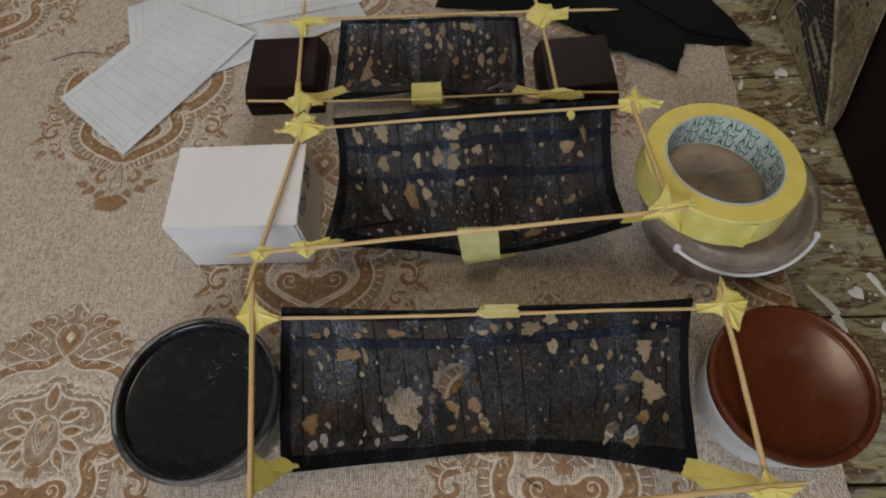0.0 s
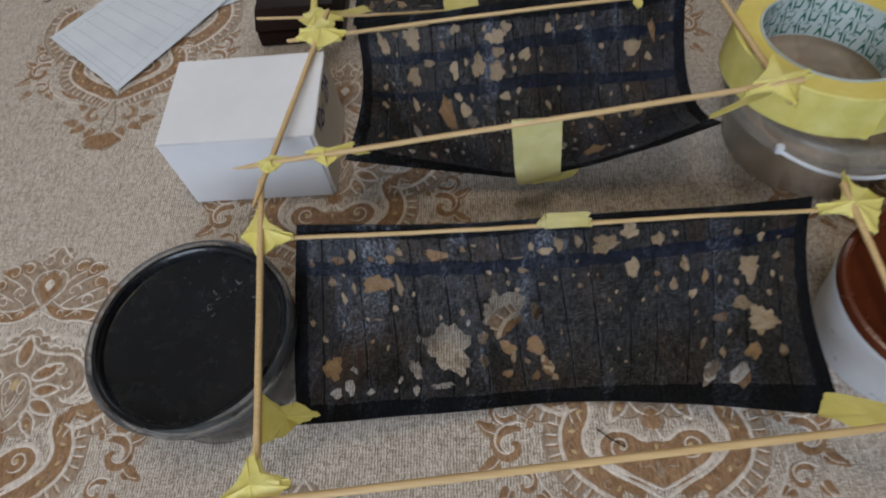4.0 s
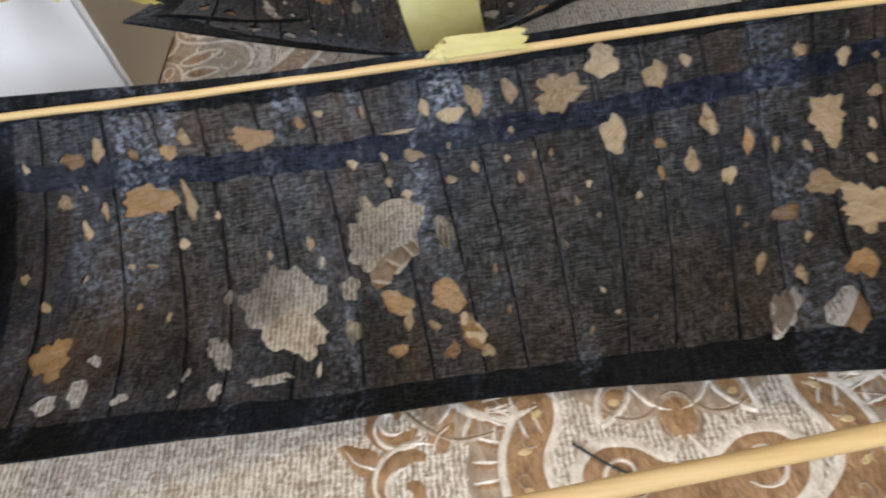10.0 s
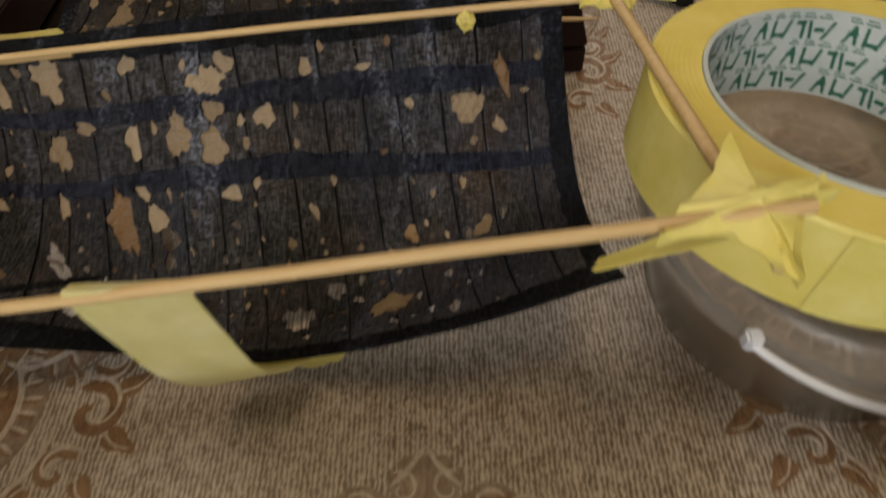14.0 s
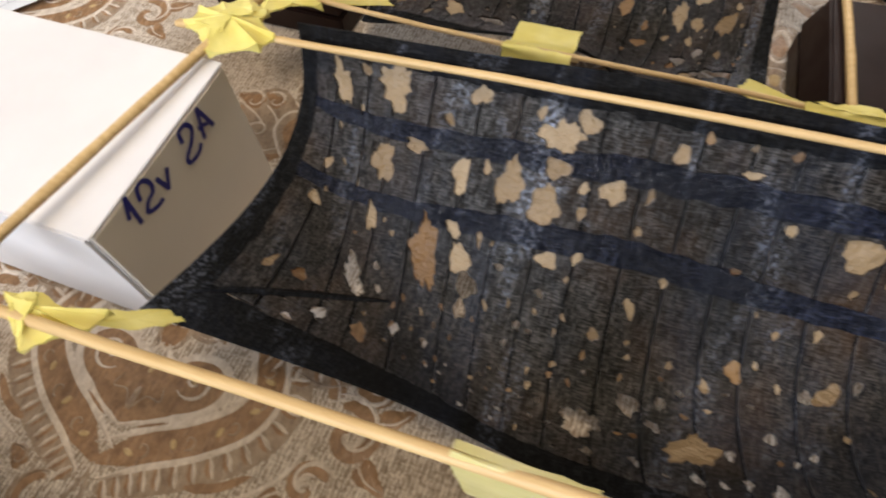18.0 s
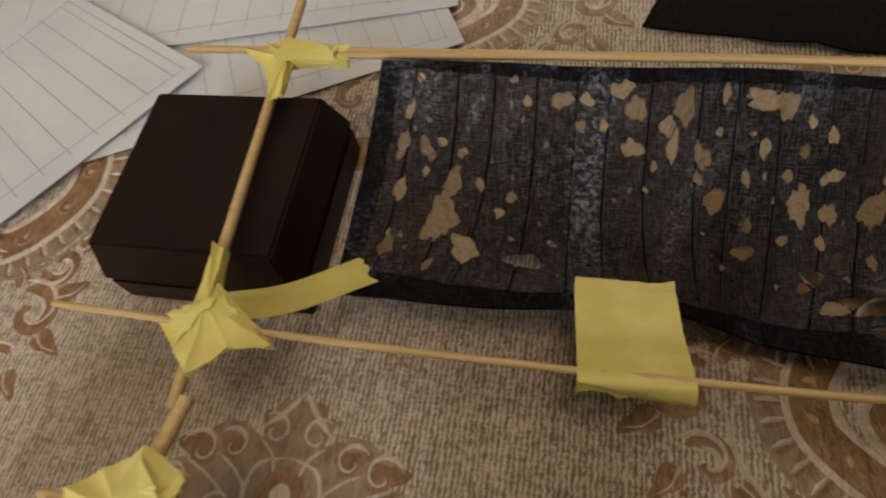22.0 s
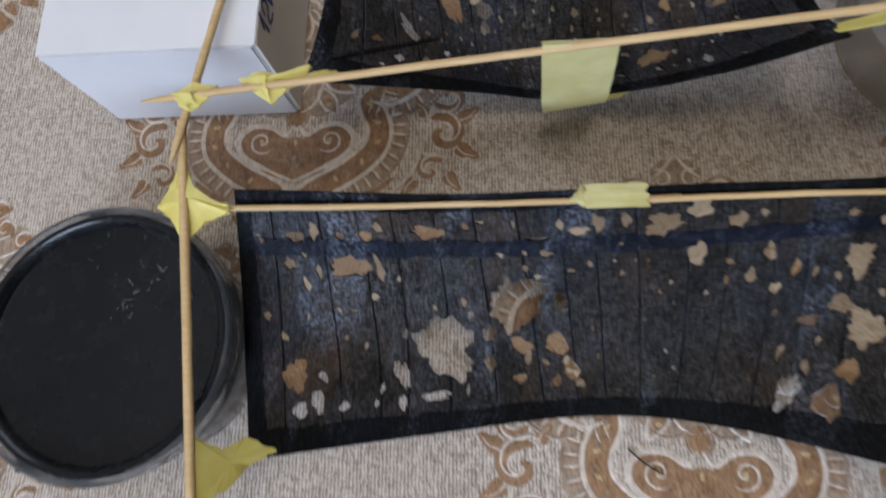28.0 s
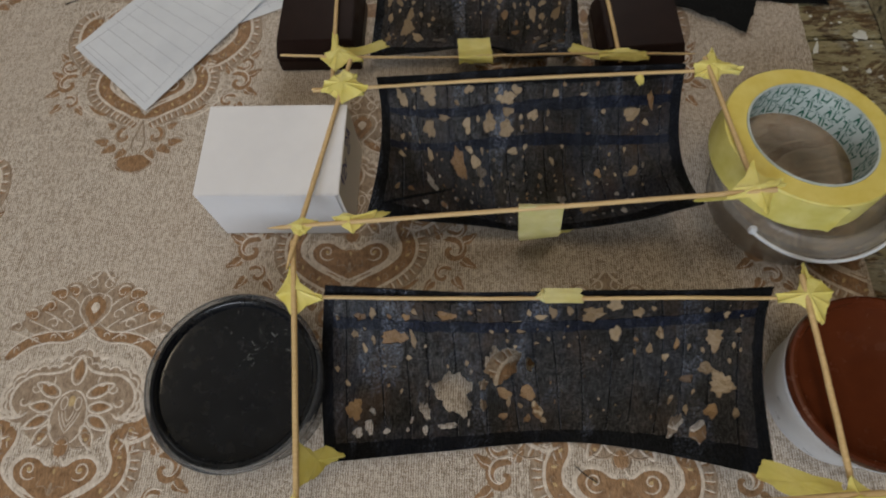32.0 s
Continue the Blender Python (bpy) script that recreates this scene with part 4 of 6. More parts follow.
def cloth_panel(parent, surface, size, holes, strips, bands, hems, seed, label):
    """A cloth with real holes: hems, glued strips with seams between them, and inked bands. surface(u, v) gives the place."""
    W, H = size
    hem, hem_top, hem_low = hems
    rnd = random.Random(seed)
    waver = lambda q, k: 0.0009 * noise.noise(Vector((q * 120, k * 5.1, seed))) + 0.0005 * noise.noise(Vector((q * 420, k * 2.3, seed)))  # noqa: E731
    outlines = [blob_outline(u, v, w * 1e-3, h * 1e-3, seed * 100 + i, size) for i, (u, v, w, h, _) in enumerate(holes)]
    cuts = [0.0] + [(i + rnd.uniform(-0.13, 0.13)) / strips for i in range(1, strips)] + [1.0]
    seam = 0.0009

    def band_line(i, side, x):
        """The upper or lower edge of a band, bowed along the cloth and wavering a little."""
        v, half_width, bow, slope = bands[i]
        s = 2 * x / W - 1
        return (v + bow * s * s + slope * s + side * half_width) * H + 0.0011 * noise.noise(Vector((x * 130, (2 * i + side) * 3.7, seed)))

    pts, edges = [], []

    def line(a, b, n):
        first = len(pts)
        for i in range(n + 1):
            pts.append(Vector((a[0] + (b[0] - a[0]) * i / n, a[1] + (b[1] - a[1]) * i / n)))
        edges.extend((first + i, first + i + 1) for i in range(n))

    for a, b in (((0, 0), (W, 0)), ((W, 0), (W, H)), ((W, H), (0, H)), ((0, H), (0, 0))):
        line(a, b, 40)
    for k, inset in enumerate((hem, W - hem)):
        first = len(pts)
        pts.extend(Vector((inset + waver(H * i / 60, k), H * i / 60)) for i in range(61))
        edges.extend((first + i, first + i + 1) for i in range(60))
    for k, inset in enumerate((hem_top, H - hem_low)):
        first = len(pts)
        pts.extend(Vector((W * i / 110, inset + waver(W * i / 110, k + 2))) for i in range(111))
        edges.extend((first + i, first + i + 1) for i in range(110))
    slant = {c: rnd.uniform(-0.002, 0.002) for c in cuts[1:-1]}
    seam_x = lambda c, y: c * W + slant[c] * (y - hem_top) / (H - hem_top - hem_low)  # noqa: E731
    for c in cuts[1:-1]:
        wob = slant[c]
        for s in (-seam / 2, seam / 2):
            line((c * W + s, hem_top), (c * W + s + wob, H - hem_low), 30)
    for k in range(len(bands)):
        for side in (-1, 1):
            first = len(pts)
            for i in range(91):
                x = hem + (W - 2 * hem) * i / 90
                pts.append(Vector((x, band_line(k, side, x))))
            edges.extend((first + i, first + i + 1) for i in range(90))
    for o in outlines:
        first = len(pts)
        pts.extend(Vector(q) for q in o)
        edges.extend((first + i, first + (i + 1) % len(o)) for i in range(len(o)))
    nx, ny = int(W / 0.0036), int(H / 0.0036)
    for i in range(1, nx):
        for j in range(1, ny):
            pts.append(Vector((W * (i + rnd.uniform(-0.3, 0.3)) / nx, H * (j + rnd.uniform(-0.3, 0.3)) / ny)))
    vs, _, fs, *_ = delaunay_2d_cdt(pts, edges, [], 0, 1e-6)
    place, normal = [], []
    for p in vs:
        u, v = min(max(p.x / W, 0), 1), min(max(p.y / H, 0), 1)
        a = surface(u, v)
        du, dv = surface(min(u + 0.01, 1.01), v) - a, surface(u, v + 0.01) - a
        nor = dv.cross(du).normalized()
        place.append(a)
        normal.append(nor if nor.z > 0 else -nor)
    boxes = [(min(q[0] for q in o), max(q[0] for q in o), min(q[1] for q in o), max(q[1] for q in o), o) for o in outlines]
    groups = {}
    for f in fs:
        c = sum((vs[i] for i in f), Vector((0, 0))) / len(f)
        if not (0 <= c.x <= W and 0 <= c.y <= H):
            continue
        if any(x0 < c.x < x1 and y0 < c.y < y1 and inside(c, o) for x0, x1, y0, y1, o in boxes):
            continue
        if c.x < hem + waver(c.y, 0) or c.x > W - hem + waver(c.y, 1) or c.y < hem_top + waver(c.x, 2) or c.y > H - hem_low + waver(c.x, 3):
            key = "hem"
        else:
            key = next((f"band{i}" for i in range(len(bands)) if band_line(i, -1, c.x) < c.y < band_line(i, 1, c.x)), None)
            if key is None:
                near = min(abs(c.x - seam_x(q, c.y)) for q in cuts[1:-1])
                key = "seam" if near < seam * 0.5 + 0.0001 else f"strip{sum(c.y > band_line(i, 0, c.x) for i in range(len(bands)))}_{sum(c.x > seam_x(q, c.y) for q in cuts[1:-1])}"
        groups.setdefault(key, []).append(f)
    panel = link_mesh("cloth_panel", bpy.data.meshes.new("cloth_panel"), None, parent, label)
    lifts = {"hem": (0.0009, 0.0), "seam": (0.0001, -0.0003)}
    for key, tris in sorted(groups.items()):
        top, low = lifts.get(key, (0.0010, 0.0))
        if key.startswith("band"):
            top = 0.0013
        used = sorted({i for f in tris for i in f})
        at = {i: n for n, i in enumerate(used)}
        n = len(used)
        ripple = lambda i: 0.00045 * noise.noise(Vector((vs[i].x * 330, vs[i].y * 90, seed))) + 0.00030 * noise.noise(Vector((vs[i].x * 700, vs[i].y * 500, seed + 5)))  # noqa: E731
        verts = [place[i] + normal[i] * (top + ripple(i)) for i in used] + [place[i] + normal[i] * low for i in used]
        faces, seen = [], {}
        for f in tris:
            g = [at[i] for i in f]
            a, b, c = (verts[g[0]], verts[g[1]], verts[g[2]])
            if (b - a).cross(c - a).dot(normal[f[0]]) < 0:
                g = g[::-1]
            faces.append(tuple(g))
            faces.append(tuple(q + n for q in g[::-1]))
            for i in range(len(g)):
                e = (g[i], g[(i + 1) % len(g)])
                seen[e] = True
        for a, b in list(seen):
            if (b, a) not in seen:
                faces.append((b, a, a + n, b + n))
        mat = M_CLOTH if key in ("hem", "seam") else M_BAND if key.startswith("band") else M_STRIP
        name = "hem" if key == "hem" else "seam_backing" if key == "seam" else "ink_band" if key.startswith("band") else "strip"
        raw(name, verts, faces, mat, panel, "plain black woven hem" if key == "hem" else "glossy blue-black band" if key.startswith("band") else "", True)
    # tan and amber patches added behind some of the holes, standing for lit wallpaper
    for k, (u, v, w, h, stand_in) in enumerate(holes):
        if not stand_in:
            continue
        o = outlines[k]
        c = Vector((sum(q[0] for q in o) / len(o), sum(q[1] for q in o) / len(o)))
        ring = [c + (Vector(q) - c) * 1.04 for q in o]
        verts = [surface(c.x / W, c.y / H)] + [surface(min(max(q.x / W, 0), 1), min(max(q.y / H, 0), 1)) for q in ring]
        verts = [p + Vector((0, 0, 0.0003)) for p in verts]
        raw("film_patch", verts, [(0, i + 1, (i + 1) % len(ring) + 1) for i in range(len(ring))], M_STAND_IN if stand_in == 1 else M_STAND_IN_RUST, panel, "dull tan patch added for lit wallpaper behind" if stand_in == 1 else "rusty amber patch added for lit wallpaper behind")
    return panel


def sheet_surface(top, mid, low, phase):
    """A hanging cloth through its upper edge, its middle line and its lower edge, each given from one side to the other."""
    top, mid, low = ([Vector(p) for p in row] for row in (top, mid, low))

    def three(row, f):
        return row[0] * ((1 - f) * (1 - 2 * f)) + row[1] * (4 * f * (1 - f)) + row[2] * (f * (2 * f - 1))

    def five(row, f):
        s = min(max(f * 4, 0.0), 4.0)
        i = min(int(s), 3)
        t = s - i
        c = [row[0] * 2 - row[1], *row, row[-1] * 2 - row[-2]]
        a, b, d, e = c[i], c[i + 1], c[i + 2], c[i + 3]
        return 0.5 * (2 * b + (d - a) * t + (2 * a - 5 * b + 4 * d - e) * t * t + (3 * b - a - 3 * d + e) * t ** 3)

    def at(u, v):
        p = three((three(top, u), three(mid, u), five(low, u)), v)
        p = p + Vector((0, 0, 0.0011 * noise.noise(Vector((u * 8, v * 4, phase))) * (0.3 + v)))
        p.y += 0.0007 * math.sin(u * 11 + phase) * (1 - v) ** 6
        p.z = max(p.z, 0.0022)
        return p

    return at


def scatter(seed, n, small, cx=0.5, cy=0.7, sx=0.6, sy=0.5, keep=()):
    """Small extra holes, in millimetres, away from those given."""
    rnd = random.Random(seed)
    out = []
    while len(out) < n:
        u, v = rnd.gauss(cx, sx), rnd.gauss(cy, sy)
        if not (0.05 < u < 0.95 and 0.09 < v < 0.88):
            continue
        if any(abs(u - a) < 0.012 + w * 0.0024 and abs(v - b) < 0.024 + h * 0.0045 for a, b, w, h, _ in (*keep, *out)):
            continue
        out.append((u, v, rnd.uniform(*small), rnd.uniform(*small) * 1.7, 1 if v < 0.5 else rnd.choice((0, 0, 1, 2))))
    return out


# ---- frame one: on the black tub and the red-brown lid ----
frame_one = thing("skewer_frame", "taped bamboo skewer frame holding a wide perforated black cloth", "frame", "skewer frames", at=(0.0, 0.1, 0.06))
skewer((-0.1518, 0.1528, 0.0630), (0.040, 0.1536, 0.0614), 0.0012, frame_one, 1, tip=False)
skewer((0.005, 0.1520, 0.0618), (0.1625, 0.1541, 0.0600), 0.0012, frame_one, 2)
skewer((-0.1544, 0.188, 0.0700), (-0.1337, 0.016, 0.0636), 0.0018, frame_one, 3)
skewer((0.1596, 0.168, 0.0638), (0.1645, 0.037, 0.0596), 0.0018, frame_one, 4, tip=False)
skewer((-0.142, 0.0153, 0.0668), (0.176, 0.0453, 0.0648), 0.0018, frame_one, 5)
# holes: place along and down the cloth, width and height in millimetres, and the stand-in patch behind (0 none, 1 tan,
# 2 rusty)
HOLES_ONE = [
    (0.083, 0.150, 7.2, 4.9, 2), (0.112, 0.129, 4.8, 6.5, 1), (0.150, 0.143, 3.1, 3.8, 2), (0.188, 0.143, 6.1, 4.2, 2), (0.208, 0.114, 4.5, 4.1, 1),
    (0.283, 0.129, 14.3, 4.6, 2), (0.338, 0.107, 4.0, 2.9, 2), (0.362, 0.093, 3.0, 1.9, 1), (0.475, 0.114, 3.2, 4.7, 1), (0.500, 0.136, 7.0, 4.3, 1),
    (0.529, 0.114, 5.3, 6.7, 1), (0.567, 0.107, 4.9, 5.4, 1), (0.442, 0.157, 9.8, 1.0, 1), (0.762, 0.264, 4.5, 8.9, 1), (0.071, 0.250, 3.9, 5.5, 1),
    (0.092, 0.329, 2.9, 6.5, 1), (0.112, 0.279, 2.9, 5.9, 1), (0.158, 0.257, 14.8, 9.9, 2), (0.200, 0.264, 4.0, 11.0, 1),
]
HOLES_ONE += [
    (0.033, 0.164, 3.1, 3.2, 0), (0.188, 0.379, 3.2, 4.0, 1), (0.154, 0.436, 3.4, 1.7, 1), (0.033, 0.457, 2.9, 3.9, 1), (0.054, 0.543, 2.9, 4.7, 1),
    (0.383, 0.214, 3.7, 3.0, 1), (0.450, 0.214, 6.8, 3.0, 1), (0.417, 0.271, 2.6, 2.9, 1), (0.433, 0.307, 3.0, 3.0, 1), (0.483, 0.286, 4.2, 2.3, 1),
    (0.512, 0.264, 2.5, 3.1, 1), (0.317, 0.407, 3.0, 4.3, 1), (0.225, 0.543, 2.2, 5.2, 0), (0.325, 0.464, 2.0, 4.2, 0), (0.396, 0.421, 22.2, 26.4, 0),
    (0.462, 0.421, 5.5, 10.2, 0), (0.283, 0.607, 24.9, 28.7, 0), (0.350, 0.550, 6.1, 7.7, 0), (0.346, 0.693, 4.6, 9.2, 0),
]
HOLES_ONE += [
    (0.217, 0.721, 5.6, 14.3, 0), (0.104, 0.714, 3.4, 5.0, 0), (0.188, 0.779, 2.3, 4.8, 0), (0.179, 0.843, 2.3, 3.5, 0), (0.267, 0.829, 12.7, 4.5, 0),
    (0.312, 0.814, 1.5, 5.9, 0), (0.217, 0.850, 3.7, 7.3, 0), (0.071, 0.843, 6.5, 6.5, 0), (0.096, 0.814, 4.6, 11.2, 0), (0.133, 0.843, 4.7, 4.2, 0),
    (0.067, 0.707, 8.2, 15.0, 2), (0.396, 0.614, 8.0, 10.7, 2), (0.450, 0.614, 10.7, 11.3, 2), (0.404, 0.671, 3.2, 8.7, 1), (0.429, 0.707, 3.2, 4.8, 1),
    (0.467, 0.736, 5.5, 12.5, 1), (0.479, 0.821, 3.9, 5.8, 1), (0.388, 0.779, 6.7, 5.0, 2), (0.442, 0.807, 4.7, 7.1, 2),
]
HOLES_ONE += [
    (0.617, 0.129, 14.6, 8.4, 1), (0.667, 0.079, 10.2, 7.7, 1), (0.717, 0.129, 7.1, 7.2, 1), (0.750, 0.107, 3.4, 4.0, 1), (0.662, 0.250, 7.5, 10.3, 1),
    (0.708, 0.293, 3.1, 3.6, 2), (0.704, 0.371, 2.5, 4.5, 2), (0.762, 0.264, 4.2, 7.6, 2), (0.738, 0.357, 4.3, 7.9, 1), (0.775, 0.421, 4.4, 6.1, 1),
    (0.867, 0.136, 3.8, 5.2, 1), (0.912, 0.179, 5.0, 5.5, 1), (0.946, 0.200, 2.5, 3.2, 1), (0.942, 0.300, 5.9, 3.7, 1), (0.888, 0.336, 11.4, 14.1, 1),
    (0.933, 0.393, 2.2, 5.5, 1), (0.950, 0.429, 1.8, 4.0, 1), (0.829, 0.371, 2.9, 5.3, 1), (0.800, 0.343, 3.6, 8.7, 2),
]
HOLES_ONE += [
    (0.862, 0.400, 2.6, 5.1, 1), (0.925, 0.486, 2.9, 4.0, 1), (0.871, 0.514, 9.8, 8.3, 1), (0.908, 0.614, 15.8, 13.6, 1), (0.829, 0.571, 8.0, 6.1, 2),
    (0.779, 0.529, 1.8, 3.6, 2), (0.846, 0.650, 2.1, 4.1, 1), (0.888, 0.757, 7.3, 8.9, 2), (0.938, 0.764, 3.5, 6.3, 1), (0.833, 0.750, 3.5, 5.9, 1),
    (0.796, 0.693, 2.5, 7.7, 1), (0.812, 0.843, 6.9, 15.5, 0), (0.862, 0.864, 11.1, 10.2, 0), (0.467, 0.757, 5.8, 14.7, 2),
]
HOLES_ONE += scatter(11, 34, (1.0, 2.3), keep=HOLES_ONE)
surface_one = sheet_surface(
    [(-0.1320, 0.1596, 0.0643), (0.0006, 0.1571, 0.0625), (0.1410, 0.1603, 0.0656)],
    [(-0.1364, 0.1096, 0.0338), (0.0090, 0.1144, 0.0186), (0.1405, 0.1226, 0.0353)],
    [(-0.1273, 0.0561, 0.0400), (-0.0601, 0.0654, 0.0193), (0.0128, 0.0739, 0.0045), (0.0667, 0.0695, 0.0115), (0.1330, 0.0526, 0.0424)], 1.0)
cloth_panel(frame_one, surface_one, (0.280, 0.108), HOLES_ONE, 17, [(0.187, 0.030, 0.0, 0.0)], (0.0066, 0.0060, 0.0105), 1, "sagging black cloth of glued strips with ragged holes")
tape_web((-0.1488, 0.1553, 0.0660), [(-55, 225), (11, 20), (162, -27), (165, -55), (72, -92), (-6, -181), (-65, -88), (-132, -28), (-86, 65), (-67, 161)], 21, frame_one, "crumpled yellow masking tape")
tape_web((0.1608, 0.1557, 0.0625), [(17, 207), (27, 136), (100, 84), (156, 17), (112, -68), (58, -182), (12, -150), (-10, -91), (-63, -53), (-170, -49), (-181, 3), (-46, 29), (-13, 117)], 22, frame_one, "crumpled yellow masking tape")
tape_web((-0.1355, 0.0235, 0.0650), [(-10, 165), (45, 60), (165, 25), (170, -10), (60, -70), (15, -130), (-60, -70), (-170, -80), (-75, 20), (-45, 110)], 23, frame_one, "crumpled yellow masking tape")
tape_web((0.1634, 0.0422, 0.0635), [(-11, 114), (77, 42), (192, 18), (111, -31), (30, -93), (-46, -80), (-135, -13), (-173, 0), (-44, 43)], 24, frame_one, "crumpled yellow masking tape")
tape_patch([(-0.1385, 0.0655, 0.0655), (-0.1314, 0.0613, 0.056), (-0.1254, 0.0657, 0.049), (-0.1145, 0.0603, 0.043), (-0.1238, 0.0549, 0.046), (-0.1279, 0.048, 0.054), (-0.1360, 0.0400, 0.0650)], frame_one, 25, M_TAPE_THIN, label="torn yellow masking tape")
tape_patch([(0.1203, 0.0535, 0.0452), (0.1250, 0.0628, 0.0475), (0.1590, 0.0500, 0.0610), (0.1570, 0.0415, 0.0610), (0.1331, 0.0430, 0.0540)], frame_one, 26, M_TAPE_THIN, label="torn pale masking tape")
tape_strip([(0.004, 0.1535, 0.0648), (0.014, 0.1537, 0.0650), (0.027, 0.1538, 0.0646)], 0.0095, frame_one, 27, M_TAPE_PALE, label="pale masking tape round the skewer")
tape_web((0.003, 0.1537, 0.0632), [(8, 50), (30, 14), (40, -22), (8, -38), (-20, -14), (-45, -16), (-28, 12)], 28, frame_one, "twisted end of pale tape", 0.0018, material=M_TAPE_PALE)

# ---- frame two: on the white box and the tape roll ----
frame_two = thing("skewer_frame", "taped bamboo skewer frame holding a sagging perforated black cloth", "frame", "skewer frames", at=(0.0, 0.26, 0.07))
skewer((0.126, 0.3099, 0.0794), (-0.156, 0.3102, 0.0632), 0.00125, frame_two, 31, tip=False)
skewer((-0.060, 0.3125, 0.0668), (-0.158, 0.3135, 0.0610), 0.0011, frame_two, 30, tip=False)
skewer((-0.1305, 0.336, 0.0650), (-0.154, 0.177, 0.0721), 0.0017, frame_two, 32)
skewer((0.135, 0.2050, 0.1035), (-0.162, 0.1965, 0.0725), 0.0015, frame_two, 33)
skewer((0.1183, 0.320, 0.0800), (0.1280, 0.195, 0.0985), 0.0017, frame_two, 34, tip=False)
HOLES_TWO = [
    (0.083, 0.136, 8.1, 15.4, 1), (0.125, 0.079, 4.6, 3.9, 1), (0.179, 0.093, 13.6, 11.9, 1), (0.275, 0.121, 3.8, 3.5, 1), (0.317, 0.064, 7.0, 4.6, 1),
    (0.442, 0.100, 13.5, 6.2, 1), (0.475, 0.071, 7.6, 4.5, 1), (0.408, 0.071, 3.1, 3.2, 1), (0.529, 0.164, 7.5, 6.2, 1), (0.604, 0.086, 5.4, 4.0, 1),
    (0.696, 0.093, 5.8, 1.8, 1), (0.738, 0.057, 3.3, 2.1, 2), (0.688, 0.057, 2.0, 1.7, 0), (0.633, 0.057, 2.5, 2.6, 2), (0.229, 0.200, 8.3, 4.5, 1),
    (0.175, 0.279, 9.7, 13.4, 1), (0.308, 0.221, 6.2, 9.9, 1), (0.346, 0.186, 3.2, 4.1, 1), (0.383, 0.200, 7.9, 13.6, 1),
]
HOLES_TWO += [
    (0.446, 0.150, 9.7, 4.3, 1), (0.438, 0.221, 11.7, 9.0, 1), (0.488, 0.171, 2.7, 3.7, 1), (0.579, 0.157, 2.6, 3.9, 1), (0.492, 0.214, 2.7, 3.9, 1),
    (0.071, 0.536, 5.1, 5.3, 1), (0.171, 0.450, 4.8, 11.3, 1), (0.075, 0.400, 3.3, 6.9, 1), (0.271, 0.450, 10.1, 27.2, 2), (0.312, 0.343, 6.1, 5.0, 1),
    (0.329, 0.407, 8.0, 9.5, 1), (0.346, 0.464, 8.8, 8.1, 0), (0.167, 0.657, 6.9, 14.5, 0), (0.342, 0.543, 4.0, 10.3, 0), (0.392, 0.379, 4.0, 2.5, 0),
    (0.458, 0.321, 6.6, 5.7, 1), (0.500, 0.300, 3.1, 4.5, 1), (0.354, 0.336, 2.4, 5.1, 1), (0.062, 0.779, 2.8, 6.3, 1),
]
HOLES_TWO += [
    (0.100, 0.764, 5.3, 4.4, 2), (0.142, 0.829, 4.2, 5.4, 0), (0.112, 0.886, 3.5, 2.8, 0), (0.196, 0.821, 5.5, 8.8, 0), (0.242, 0.736, 3.5, 7.9, 0),
    (0.292, 0.721, 3.0, 5.4, 0), (0.458, 0.400, 3.9, 2.8, 0), (0.588, 0.371, 3.0, 6.6, 1), (0.625, 0.300, 3.0, 3.0, 1), (0.546, 0.457, 3.8, 4.9, 1),
    (0.738, 0.479, 4.9, 7.9, 2), (0.825, 0.536, 3.3, 6.4, 0), (0.850, 0.529, 6.4, 9.4, 1), (0.883, 0.507, 2.5, 5.5, 0), (0.704, 0.529, 3.2, 5.0, 1),
    (0.608, 0.629, 7.4, 8.5, 0), (0.650, 0.600, 2.5, 5.9, 0), (0.642, 0.679, 3.6, 5.4, 0), (0.546, 0.736, 12.4, 13.7, 0),
]
HOLES_TWO += [
    (0.688, 0.736, 12.5, 14.2, 1), (0.558, 0.836, 4.4, 4.9, 0), (0.617, 0.821, 2.7, 5.8, 0), (0.688, 0.829, 3.2, 5.9, 0), (0.717, 0.829, 2.5, 4.6, 0),
    (0.733, 0.729, 2.3, 5.9, 0), (0.783, 0.664, 4.3, 4.6, 0), (0.779, 0.836, 4.6, 10.3, 0), (0.746, 0.807, 3.8, 3.9, 0), (0.838, 0.879, 3.3, 3.3, 0),
    (0.850, 0.193, 10.4, 9.5, 1), (0.908, 0.143, 4.8, 10.5, 2), (0.896, 0.250, 4.3, 6.1, 1), (0.938, 0.186, 3.8, 1.7, 1), (0.854, 0.271, 2.9, 3.1, 1),
    (0.829, 0.371, 2.6, 4.6, 1), (0.762, 0.164, 3.3, 3.3, 1), (0.712, 0.250, 3.5, 2.2, 2), (0.962, 0.121, 3.1, 2.5, 1),
]
# a long slit torn in from the lower corner
HOLES_TWO += [(0.060, 0.905, 12.0, 0.7, 0), (0.100, 0.845, 10.0, 0.6, 0), (0.140, 0.785, 9.0, 0.5, 0), (0.185, 0.712, 9.0, 0.4, 0)]
HOLES_TWO += scatter(12, 85, (1.0, 2.5), cx=0.36, cy=0.68, sx=0.3, sy=0.18, keep=HOLES_TWO)
